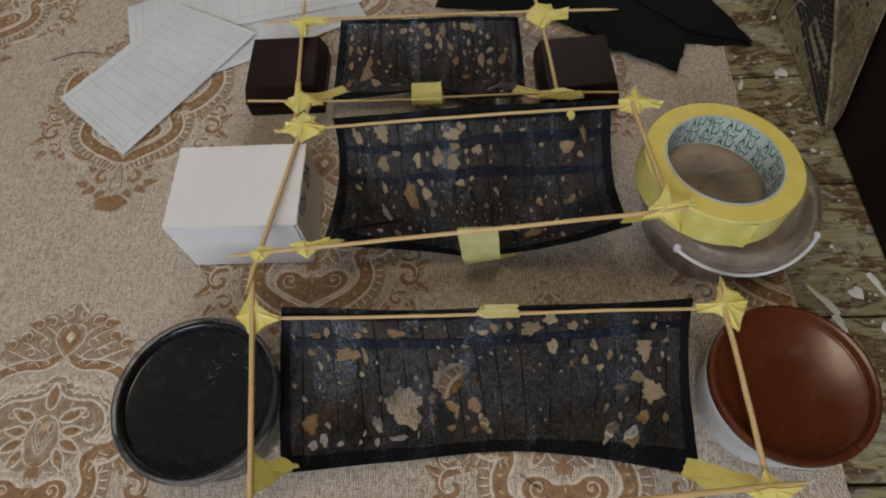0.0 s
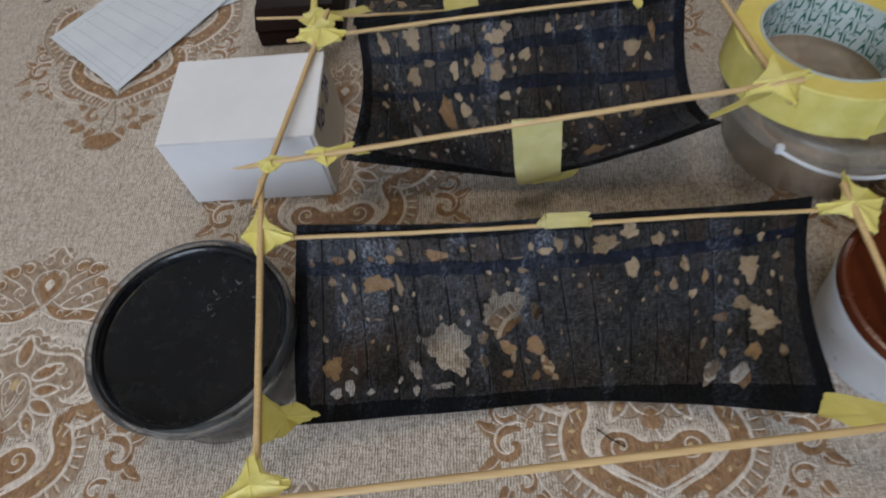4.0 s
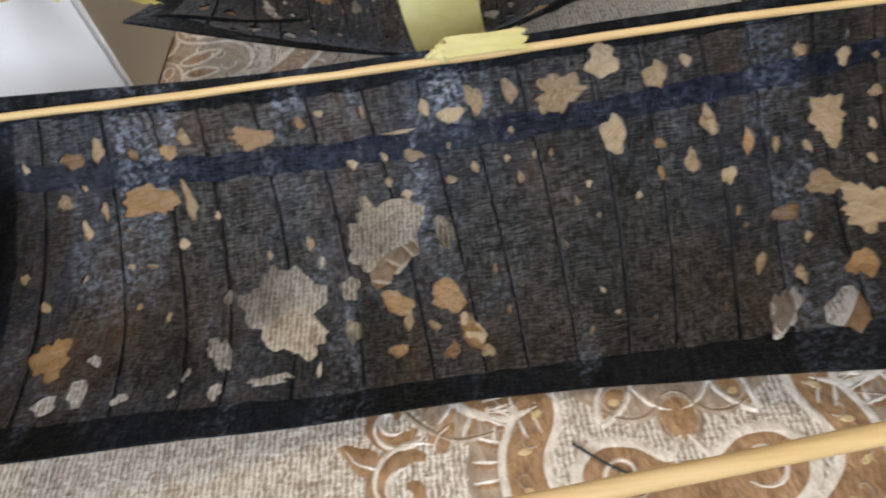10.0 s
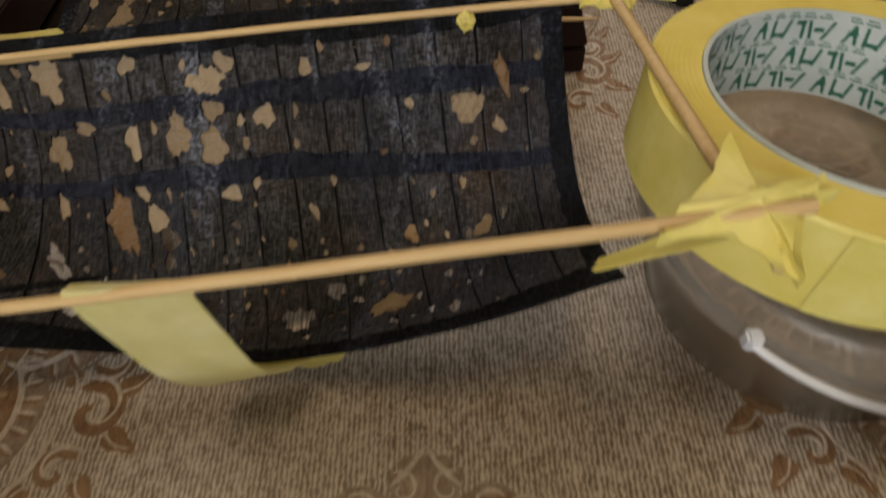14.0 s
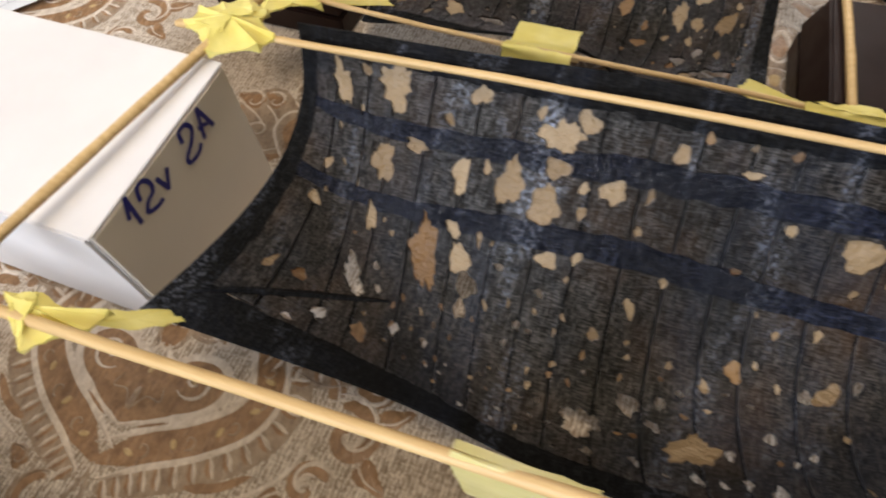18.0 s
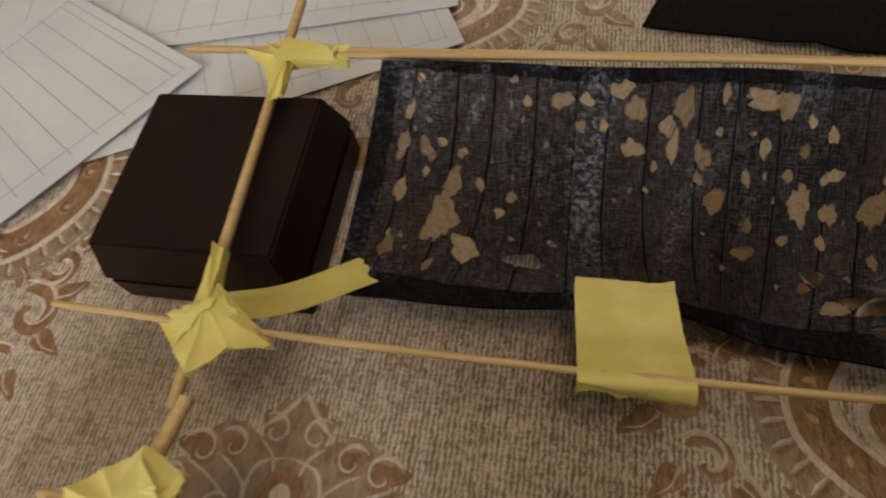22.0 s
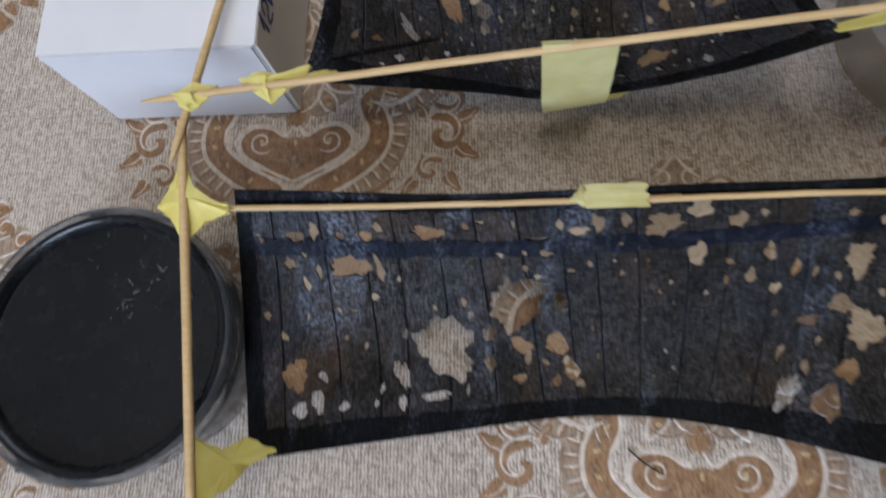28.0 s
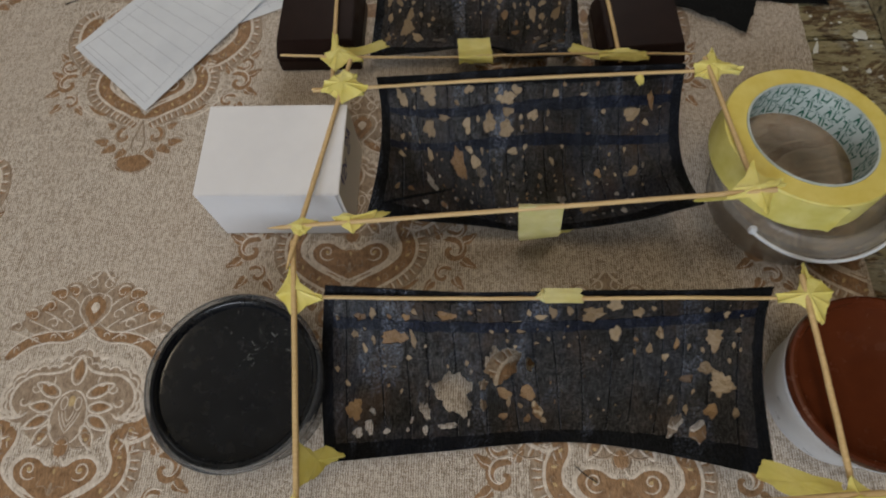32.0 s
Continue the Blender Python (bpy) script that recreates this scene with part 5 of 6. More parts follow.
surface_two = sheet_surface(
    [(-0.1091, 0.3159, 0.0697), (-0.0039, 0.3187, 0.0743), (0.1045, 0.3141, 0.0816)],
    [(-0.1085, 0.2866, 0.0375), (0.0003, 0.2594, 0.0157), (0.1112, 0.2798, 0.0299)],
    [(-0.1124, 0.2142, 0.0509), (-0.0435, 0.2214, 0.0225), (0.0068, 0.2180, 0.0179), (0.0647, 0.2142, 0.0416), (0.1128, 0.2204, 0.0562)], 2.0)
cloth_panel(frame_two, surface_two, (0.230, 0.130), HOLES_TWO, 16, [(0.1287, 0.022, 0.076, -0.048), (0.2677, 0.027, 0.205, -0.061)], (0.0072, 0.0066, 0.0125), 2, "sagging black cloth of glued strips with many ragged holes")
# one dark ridge stands for the tear's lifted lip and the shadow beneath
lip = [surface_two(0.02 + 0.21 * f, 0.935 - 0.275 * f) + Vector((0, 0, 0.0009 + 0.0005 * math.sin(9 * f))) for f in [i / 14 for i in range(15)]]
part("torn_lip", tube(lip, [0.0004 + 0.0011 * math.sin(math.pi * min(1, 0.08 + i / 15)) for i in range(15)], 7), M_CLOTH, frame_two, "black ridge for a tear's lifted lip and its shadow")
tape_web((-0.1328, 0.3121, 0.0665), [(-12, 131), (91, 89), (80, 44), (179, -19), (145, -77), (-8, -153), (-87, -76), (-162, -49), (-143, 32), (-82, 77)], 41, frame_two, "crumpled yellow masking tape", 0.0036)
tape_web((0.1235, 0.3108, 0.0805), [(0, 169), (31, 67), (190, 0), (157, -46), (38, -48), (3, -114), (-82, -76), (-141, -61), (-136, 36), (-60, 74)], 42, frame_two, "crumpled yellow masking tape")
tape_web((-0.1489, 0.1956, 0.0735), [(-87, 19), (0, 69), (105, 46), (34, -39), (-4, -59), (-48, -36)], 43, frame_two, "small yellow masking tape wrap", 0.0024)
tape_web((0.1255, 0.2069, 0.1010), [(0, 184), (30, 86), (146, 63), (163, 23), (86, -10), (29, -168), (5, -130), (-59, -57), (-194, -66), (-141, 2), (-65, 75)], 44, frame_two, "crumpled yellow masking tape", 0.0032)
tape_web((-0.1187, 0.2005, 0.0752), [(-105, 15), (-14, 46), (97, 18), (183, 60), (151, -6), (94, -38), (38, -100), (-46, -40)], 45, frame_two, "twisted yellow masking tape", 0.0026)
tape_patch([(-0.1085, 0.2010, 0.0745), (-0.0995, 0.2070, 0.0640), (-0.0945, 0.2150, 0.0560), (-0.1020, 0.2160, 0.0560), (-0.1120, 0.2060, 0.0700)], frame_two, 49, label="torn flap of yellow masking tape")
tape_strip([(0.124, 0.2085, 0.0965), (0.116, 0.2125, 0.083), (0.104, 0.221, 0.062)], [0.011, 0.005], frame_two, 46, label="twisted yellow masking tape")
tape_strip([(0.002, 0.2036, 0.0893), (0.002, 0.2012, 0.0905), (0.002, 0.2000, 0.0868), (0.003, 0.2000, 0.0700), (0.004, 0.2010, 0.0500), (0.006, 0.2065, 0.0320), (0.009, 0.2165, 0.0160)], 0.0270, frame_two, 47, M_TAPE_PALE, torn=0.0006, up=(0, -1, 0.3), label="broad pale masking tape folded round the cloth")
tape_patch([(-0.002, 0.2205, 0.0150), (0.020, 0.2198, 0.0195), (0.034, 0.2190, 0.0240), (0.029, 0.2196, 0.0135), (0.018, 0.2205, 0.0085), (0.004, 0.2210, 0.0065)], frame_two, 50, M_TAPE, label="yellow tape turned up under the cloth's edge")
tape_web((0.0745, 0.3083, 0.0755), [(-20, 20), (22, 18), (30, -15), (18, -55), (-8, -70), (-32, -18)], 48, frame_two, "small lump of yellow tape", 0.0016)

# ---- frame three: on the two dark boxes ----
frame_three = thing("skewer_frame", "taped bamboo skewer frame holding a small perforated black cloth", "frame", "skewer frames", at=(-0.04, 0.41, 0.04))
skewer((0.122, 0.4607, 0.0352), (-0.191, 0.4579, 0.0412), 0.0013, frame_three, 51, tip=False)
skewer((-0.146, 0.4560, 0.0410), (0.127, 0.4590, 0.0362), 0.0011, frame_three, 52)
skewer((-0.1499, 0.337, 0.0394), (-0.1578, 0.486, 0.0376), 0.0017, frame_three, 53, tip=False)
skewer((0.0737, 0.355, 0.0360), (0.0622, 0.482, 0.0345), 0.0017, frame_three, 54, tip=False)
skewer((-0.192, 0.3592, 0.0450), (-0.022, 0.3600, 0.0378), 0.0010, frame_three, 55, tip=False)
skewer((-0.046, 0.3591, 0.0395), (0.122, 0.3619, 0.0352), 0.0010, frame_three, 56)
HOLES_THREE = [
    (0.075, 0.064, 3.2, 3.3, 0), (0.062, 0.200, 2.3, 8.1, 1), (0.058, 0.350, 3.5, 12.7, 1), (0.100, 0.336, 4.9, 8.2, 1), (0.096, 0.221, 2.3, 2.7, 1),
    (0.125, 0.293, 3.0, 3.9, 1), (0.162, 0.314, 3.0, 4.3, 1), (0.104, 0.429, 2.2, 4.2, 1), (0.067, 0.536, 3.5, 10.6, 1), (0.154, 0.436, 4.6, 12.5, 1),
    (0.146, 0.607, 9.2, 19.5, 1), (0.200, 0.721, 9.3, 11.0, 1), (0.200, 0.421, 3.7, 4.5, 1), (0.246, 0.043, 3.2, 2.1, 1), (0.271, 0.100, 2.9, 3.9, 1),
    (0.333, 0.086, 6.9, 4.8, 1), (0.379, 0.079, 4.7, 3.4, 1), (0.371, 0.150, 3.3, 3.6, 1), (0.412, 0.143, 3.3, 3.2, 1),
]
HOLES_THREE += [
    (0.467, 0.093, 6.2, 6.3, 1), (0.438, 0.050, 7.2, 4.1, 1), (0.467, 0.200, 6.2, 5.2, 1), (0.525, 0.136, 5.3, 4.6, 1), (0.550, 0.086, 7.0, 7.8, 1),
    (0.538, 0.193, 3.9, 8.5, 1), (0.508, 0.250, 2.5, 3.4, 1), (0.588, 0.221, 4.8, 7.4, 1), (0.583, 0.286, 3.1, 3.9, 1), (0.612, 0.150, 2.4, 2.4, 1),
    (0.617, 0.057, 2.8, 4.4, 1), (0.612, 0.364, 6.3, 8.3, 2), (0.683, 0.071, 12.2, 4.4, 1), (0.721, 0.086, 6.0, 7.7, 1), (0.688, 0.200, 3.8, 5.8, 1),
    (0.667, 0.157, 2.4, 1.9, 0), (0.662, 0.286, 2.4, 6.5, 1), (0.729, 0.286, 3.5, 4.3, 1), (0.754, 0.214, 3.2, 4.6, 1),
]
HOLES_THREE += [
    (0.762, 0.129, 2.9, 4.2, 1), (0.800, 0.171, 3.6, 5.1, 1), (0.804, 0.300, 7.3, 4.8, 1), (0.754, 0.393, 7.1, 12.7, 1), (0.804, 0.436, 5.0, 8.3, 1),
    (0.879, 0.443, 7.8, 13.7, 1), (0.900, 0.336, 2.9, 4.8, 1), (0.671, 0.457, 3.2, 5.5, 2), (0.667, 0.571, 8.1, 5.3, 2), (0.733, 0.521, 3.2, 4.9, 1),
    (0.796, 0.543, 3.5, 5.2, 1), (0.829, 0.621, 4.0, 7.2, 0), (0.879, 0.636, 3.2, 5.1, 1), (0.792, 0.679, 7.5, 5.9, 0), (0.779, 0.729, 4.4, 5.1, 2),
    (0.883, 0.793, 15.7, 8.1, 0), (0.829, 0.814, 6.7, 6.8, 1), (0.888, 0.893, 3.9, 5.5, 0), (0.933, 0.664, 2.5, 3.7, 0),
]
HOLES_THREE += [
    (0.300, 0.729, 10.3, 8.9, 0), (0.258, 0.443, 4.1, 4.5, 1), (0.242, 0.521, 3.0, 4.8, 1), (0.271, 0.629, 3.0, 2.8, 0), (0.338, 0.614, 3.3, 3.9, 0),
    (0.379, 0.514, 2.8, 4.1, 0), (0.150, 0.829, 3.1, 5.7, 1), (0.071, 0.786, 5.2, 7.1, 1),
]
HOLES_THREE += scatter(13, 45, (0.9, 2.0), cx=0.5, cy=0.6, keep=HOLES_THREE)
surface_three = sheet_surface(
    [(-0.1187, 0.4525, 0.0427), (-0.0338, 0.4521, 0.0424), (0.0445, 0.4531, 0.0389)],
    [(-0.1237, 0.4243, 0.0232), (-0.0327, 0.4153, 0.0088), (0.0486, 0.4247, 0.0158)],
    [(-0.1276, 0.3836, 0.0124), (-0.0813, 0.3792, 0.0223), (-0.0288, 0.3821, 0.0240), (0.0003, 0.3805, 0.0113), (0.0475, 0.3701, 0.0252)], 0.5)
cloth_panel(frame_three, surface_three, (0.1755, 0.090), HOLES_THREE, 14, [], (0.0064, 0.0030, 0.0090), 3, "small black cloth of glued strips with many ragged holes")
tape_web((-0.1513, 0.4521, 0.0408), [(-37, 113), (194, 77), (205, 2), (17, -2), (13, -139), (-28, -157), (-78, -30), (-179, 52), (-105, 83)], 61, frame_three, "crumpled yellow masking tape", 0.0026)
tape_web((0.0710, 0.4540, 0.0375), [(-77, 155), (50, 128), (70, 60), (205, 76), (192, -53), (37, -74), (-32, -167), (-81, -148), (-191, -38), (-173, 62)], 62, frame_three, "crumpled yellow masking tape")
tape_web((-0.1470, 0.3640, 0.0415), [(-62, 190), (-20, 176), (-12, 76), (104, -10), (205, -86), (82, -102), (-9, -188), (-64, -128), (-142, -54), (-62, -3)], 63, frame_three, "crumpled yellow masking tape")
tape_web((0.0765, 0.3590, 0.0380), [(-196, 23), (-44, 67), (164, 20), (185, -37), (76, -57), (-186, -27)], 64, frame_three, "crumpled yellow masking tape")
tape_strip([(-0.143, 0.3655, 0.041), (-0.131, 0.3725, 0.033), (-0.113, 0.3870, 0.0250)], [0.009, 0.010], frame_three, 65, M_TAPE_THIN, label="torn pale masking tape")
tape_strip([(0.072, 0.3600, 0.0375), (0.058, 0.3660, 0.031), (0.038, 0.3790, 0.0255)], [0.011, 0.009], frame_three, 66, M_TAPE_THIN, label="torn pale masking tape")
tape_strip([(-0.038, 0.3555, 0.0360), (-0.038, 0.3572, 0.0410), (-0.0385, 0.3655, 0.0360), (-0.039, 0.3745, 0.0295), (-0.040, 0.3860, 0.0262), (-0.040, 0.3915, 0.0240)], 0.0265, frame_three, 67, M_TAPE, torn=0.0018, label="broad yellow masking tape holding the cloth")

# ---- black tub ----
tub = thing("paint_tub", "round clear plastic tub with a glossy black paint-covered lid", "tub", "paint tubs", at=(-0.182, 0.1, 0))
c = (-0.1830, 0.1010, 0.0030)
part("tub_wall", revolve([(0, 0), (0.0435, 0), (0.0450, 0.002), (0.0474, 0.0360), (0.0462, 0.0360), (0.0440, 0.004), (0, 0.004)], 96, c), M_SMOKE, tub, "wall darkened by black paint")
part("clear_band", revolve([(0.0475, 0.0360), (0.0490, 0.0365), (0.0485, 0.044), (0.0500, 0.0445), (0.0500, 0.050), (0.0478, 0.050), (0.0463, 0.0360), (0.0475, 0.0360)], 96, c), M_CLEAR, tub, "cloudy clear plastic upper wall")
part("paint_fill", revolve([(0, 0.005), (0.0436, 0.005), (0.0455, 0.0300), (0, 0.0300)], 64, c), M_BLACK_LID, tub, "black paint inside")
part("lid", revolve([(0, 0.0530), (0.0450, 0.0530), (0.0466, 0.0536), (0.0478, 0.0572), (0.0488, 0.0580), (0.0506, 0.0580), (0.0512, 0.0570), (0.0512, 0.0500), (0, 0.0500)], 120, c), M_BLACK_LID, tub, "black paint-smeared lid with a raised rim")
part("rim_collar", revolve([(0.0514, 0.0455), (0.0522, 0.0450), (0.0532, 0.0460), (0.0536, 0.0540), (0.0542, 0.0552), (0.0540, 0.0582), (0.0532, 0.0592), (0.0515, 0.0592), (0.0514, 0.0455)], 120, c), M_COLLAR, tub, "cloudy clear plastic collar round the lid")
rnd = random.Random(31)
verts, faces = [], []
for k in range(20):
    a, r = rnd.gauss(0.9, 0.5), rnd.uniform(0.010, 0.044)
    for s in range(rnd.randint(1, 3)):
        x, y = c[0] + r * math.cos(a) + rnd.uniform(-0.003, 0.003), c[1] + r * math.sin(a) + rnd.uniform(-0.003, 0.003)
        n, w, t = len(verts), rnd.uniform(0.0002, 0.0009) * (1 + (k % 5 == 0)), rnd.uniform(0, 3.1)
        for q in range(6):
            v = q * math.tau / 6
            px, py = w * math.cos(v) * rnd.uniform(0.8, 2.2), 0.35 * w * math.sin(v)
            verts.append((x + px * math.cos(t) - py * math.sin(t), y + px * math.sin(t) + py * math.cos(t), c[2] + 0.05325))
        faces.append(tuple(range(n, n + 6)))
raw("dried_specks", verts, faces, M_SPECK, tub, "grey dried paint specks")["kind"] = "stuff"

for r, z in ((0.0508, 0.0470), (0.0502, 0.0425), (0.0496, 0.0385)):
    part("wall_ridge", revolve([(r - 0.0012, z - 0.0006), (r + 0.0004, z - 0.0005), (r + 0.0008, z), (r + 0.0004, z + 0.0005), (r - 0.0012, z + 0.0006), (r - 0.0012, z - 0.0006)], 110, c), M_CLEAR, tub)
verts, faces = [], []
for k in range(16):
    a, w, z = rnd.uniform(-2.5, -0.7), rnd.uniform(0.010, 0.045), c[2] + rnd.uniform(0.0545, 0.0580)
    n, tall = len(verts), rnd.uniform(0.0008, 0.0030)
    for q in range(8):
        v = q * math.tau / 8
        aa = a + w * math.cos(v) * rnd.uniform(0.7, 1.2)
        verts.append((c[0] + 0.0545 * math.cos(aa), c[1] + 0.0545 * math.sin(aa), z + tall * 0.5 * math.sin(v)))
    faces.append(tuple(range(n, n + 8)))
raw("paint_smears", verts, faces, M_BLACK_LID, tub, "black paint smears on the collar")["kind"] = "stuff"

# ---- red-brown tub ----
tub = thing("paint_tub", "round white plastic tub closed with a glossy red-brown lid", "tub", "paint tubs", at=(0.190, 0.103, 0))
c = (0.1960, 0.1065, 0.0008)
part("tub_wall", revolve([(0, 0), (0.0420, 0), (0.0438, 0.002), (0.0495, 0.046), (0.0512, 0.0468), (0.0512, 0.0500), (0.0490, 0.0500), (0.0480, 0.046), (0.0425, 0.004), (0, 0.004)], 96, c), M_WHITE_PLASTIC, tub, "white plastic wall")
part("lid", revolve([(0, 0.0500), (0.0430, 0.0502), (0.0440, 0.0508), (0.0452, 0.0512), (0.0460, 0.0530), (0.0470, 0.0555), (0.0490, 0.0562), (0.0506, 0.0556), (0.0512, 0.0535), (0.0512, 0.0502), (0, 0.0496)], 120, c), M_RED_LID, tub, "glossy red-brown plastic lid")

# ---- pail with the tape roll ----
pail = thing("plastic_pail", "low milky see-through plastic pail with lid and thin white handle", "pail", at=(0.1888, 0.2515, 0))
c = (0.1888, 0.2515, 0.0012)
part("pail_wall", revolve([(0.0, 0.0), (0.0515, 0.0), (0.0535, 0.002), (0.0605, 0.0435), (0.0595, 0.0435), (0.0525, 0.003), (0.0, 0.0015)], 110, c), M_MILKY, pail, "milky see-through wall")
part("lid", revolve([(0, 0.0455), (0.0500, 0.0455), (0.0520, 0.0465), (0.0535, 0.0530), (0.0545, 0.0560), (0.0575, 0.0565), (0.0600, 0.0550), (0.0612, 0.0520), (0.0636, 0.0510), (0.0645, 0.0490), (0.0645, 0.0425), (0.0634, 0.0425), (0.0630, 0.0490), (0.0545, 0.0500), (0.0525, 0.0450), (0, 0.0445)], 120, c), M_MILKY_DENSE, pail, "milky snap-on lid with a raised rim")
arc = [(c[0] + 0.0664 * math.cos(a), c[1] + 0.0664 * math.sin(a), 0.0490 - 0.006 * math.sin((a + 2.35) / 1.7 * math.pi)) for a in [-2.35 + i * 0.05 for i in range(35)]]
part("pail_handle", tube(arc, 0.0013, 8), M_WHITE_PLASTIC, pail, "thin white plastic handle")
for a in (-2.35, -0.65):
    p = Vector((c[0] + 0.0652 * math.cos(a), c[1] + 0.0652 * math.sin(a), 0.0488))
    part("handle_lug", box(bmesh.new(), p - Vector((0.0022, 0.0022, 0.003)), p + Vector((0.0022, 0.0022, 0.003)), 0.0008), M_WHITE_PLASTIC, pail)

roll = thing("tape_roll", "yellow masking tape roll with printed core, leaning on the pail's rim", "tape roll", at=(0.1733, 0.2541, 0.0563))
c = (0.1733, 0.2541, 0.0563)
R_IN, R_OUT, TALL = 0.0412, 0.0552, 0.0270
part("tape_winding", revolve([(R_IN, 0.0), (R_OUT - 0.0007, 0.0), (R_OUT, 0.0008), (R_OUT, TALL - 0.0008), (R_OUT - 0.0007, TALL), (R_IN, TALL), (R_IN, 0.0)], 140, c), M_TAPE, roll, "smooth yellow tape winding")
side = []
for i in range(9):
    r = R_IN + 0.0003 + i * (R_OUT - R_IN - 0.0012) / 9
    side += [(r, TALL + 0.00022), (r + 0.0010, TALL + 0.00028), (r + 0.0013, TALL + 0.00019)]
part("tape_side", revolve(side, 140, c), M_ROLL_TOP, roll, "darker yellow side of the winding")
part("core", revolve([(R_IN - 0.0013, -0.0001), (R_IN - 0.0001, -0.0001), (R_IN - 0.0001, TALL + 0.0007), (R_IN - 0.0013, TALL + 0.0007), (R_IN - 0.0013, -0.0001)], 120, c), M_CORE, roll, "pale printed paper core")
# green print round the inside of the core: three rows of bold block shapes over fine bars
verts, faces = [], []
rnd = random.Random(3)


def on_core(a0, a1, z0, z1, lean=0.0):
    b = len(verts)
    for aa, zz in ((a0, z0), (a1, z0), (a1 + lean, z1), (a0 + lean, z1)):
        verts.append((c[0] + (R_IN - 0.0014) * math.cos(aa), c[1] + (R_IN - 0.0014) * math.sin(aa), c[2] + zz))
    faces.append((b, b + 3, b + 2, b + 1))


for row in range(3):
    a = row * 0.33
    while a < math.tau + row * 0.33 - 0.3:
        z0 = 0.0010 + row * 0.0088
        for g in range(4):
            s0, w, lean = a + g * 0.150, 0.088, (-0.045, 0.030, -0.020, 0.045)[g]
            on_core(s0, s0 + 0.026, z0, z0 + 0.0060, lean)
            if g != 1:
                on_core(s0 + w, s0 + w + 0.026, z0, z0 + 0.0060, -lean)
            mid = (0.0024, 0.0044, 0.0004, 0.0026)[g]
            on_core(s0 + 0.020, s0 + w + 0.006, z0 + mid, z0 + mid + 0.0014, 0.0)
        for k in range(5):
            s0 = a + k * 0.120
            on_core(s0, s0 + rnd.uniform(0.07, 0.10), z0 + 0.0068, z0 + 0.0073)
            on_core(s0 + 0.02, s0 + rnd.uniform(0.06, 0.10), z0 + 0.0079, z0 + 0.0083)
        a += 0.69
raw("core_print", verts, faces, M_GREEN, roll, "green printed shapes and fine bars")
# the pale loose end, laid round the front of the winding
verts, faces, n = [], [], 16
for layer in (0.0004, 0.0002):
    for i in range(n + 1):
        a = -2.05 + 0.62 * i / n
        for k, z in enumerate((0.0008, 0.009, 0.018, 0.0262)):
            r = R_OUT + layer + (0.0022 * max(0.0, (i / n - 0.8) * 5) ** 2)
            verts.append((c[0] + r * math.cos(a + (0.012 * math.sin(k * 2.2) if i == n else 0)), c[1] + r * math.sin(a), c[2] + z))
q = 4 * (n + 1)
for i in range(n):
    for k in range(3):
        a = i * 4 + k
        faces += [(a, a + 4, a + 5, a + 1), (a + q, a + 1 + q, a + 5 + q, a + 4 + q)]
raw("tape_end", verts, faces, M_TAPE, roll, "loose torn end of the tape", True)
roll.rotation_euler = (-0.098, 0.078, 0)

# ---- white box ----
WB = ((-0.2305, 0.2250, 0.0012), (-0.1300, 0.2980, 0.0632))
card = thing("cardboard_box", "small white cardboard box with blue handwriting on its end", "box", at=(-0.18, 0.26, 0))
part("body", box(bmesh.new(), (WB[0][0] + 0.0008, WB[0][1] + 0.0008, WB[0][2]), (WB[1][0] - 0.0008, WB[1][1] - 0.0008, WB[1][2] - 0.0008), 0.0006), M_CARD, card)
part("lid_flap", box(bmesh.new(), (WB[0][0], WB[0][1], WB[1][2] - 0.0007), (WB[1][0], WB[1][1], WB[1][2]), 0.0003), M_CARD, card)
part("front_flap", box(bmesh.new(), (WB[0][0] + 0.001, WB[0][1] - 0.0004, WB[0][2] + 0.0006), (WB[1][0] - 0.002, WB[0][1] + 0.0006, WB[1][2] - 0.0012), 0.0002), M_CARD, card)
part("end_flap", box(bmesh.new(), (WB[1][0] - 0.001, WB[0][1] + 0.0012, WB[0][2] + 0.0008), (WB[1][0] + 0.0002, WB[1][1] - 0.0012, WB[1][2] - 0.0014), 0.0002), M_CARD_TAN, card, "faintly tan end flap")


def written(strokes, x, width, parent):
    """Felt-pen strokes on the box's end, in millimetres along the end and up it."""
    for k, stroke in enumerate(strokes):
        pts = smooth_path([(x, 0.26 + a * 1e-3, b * 1e-3) for a, b in stroke], 6) if len(stroke) > 4 else [Vector((x, 0.26 + a * 1e-3, b * 1e-3)) for a, b in stroke]
        verts, faces = [], []
        for i in range(len(pts) - 1):
            a, b = pts[i], pts[i + 1]
            d = (b - a).normalized()
            side = Vector((0, -d.z, d.y)) * width * 0.5
            base = len(verts)
            verts += [a - d * width * 0.3 + side, b + d * width * 0.3 + side, b + d * width * 0.3 - side, a - d * width * 0.3 - side]
            verts = verts[:base] + [v + Vector((0.00001 * (i + 9 * k), 0, 0)) for v in verts[base:]]
            faces.append((base, base + 3, base + 2, base + 1))
        raw("pen_stroke", verts, faces, M_INK, parent, "dark blue felt-pen stroke")


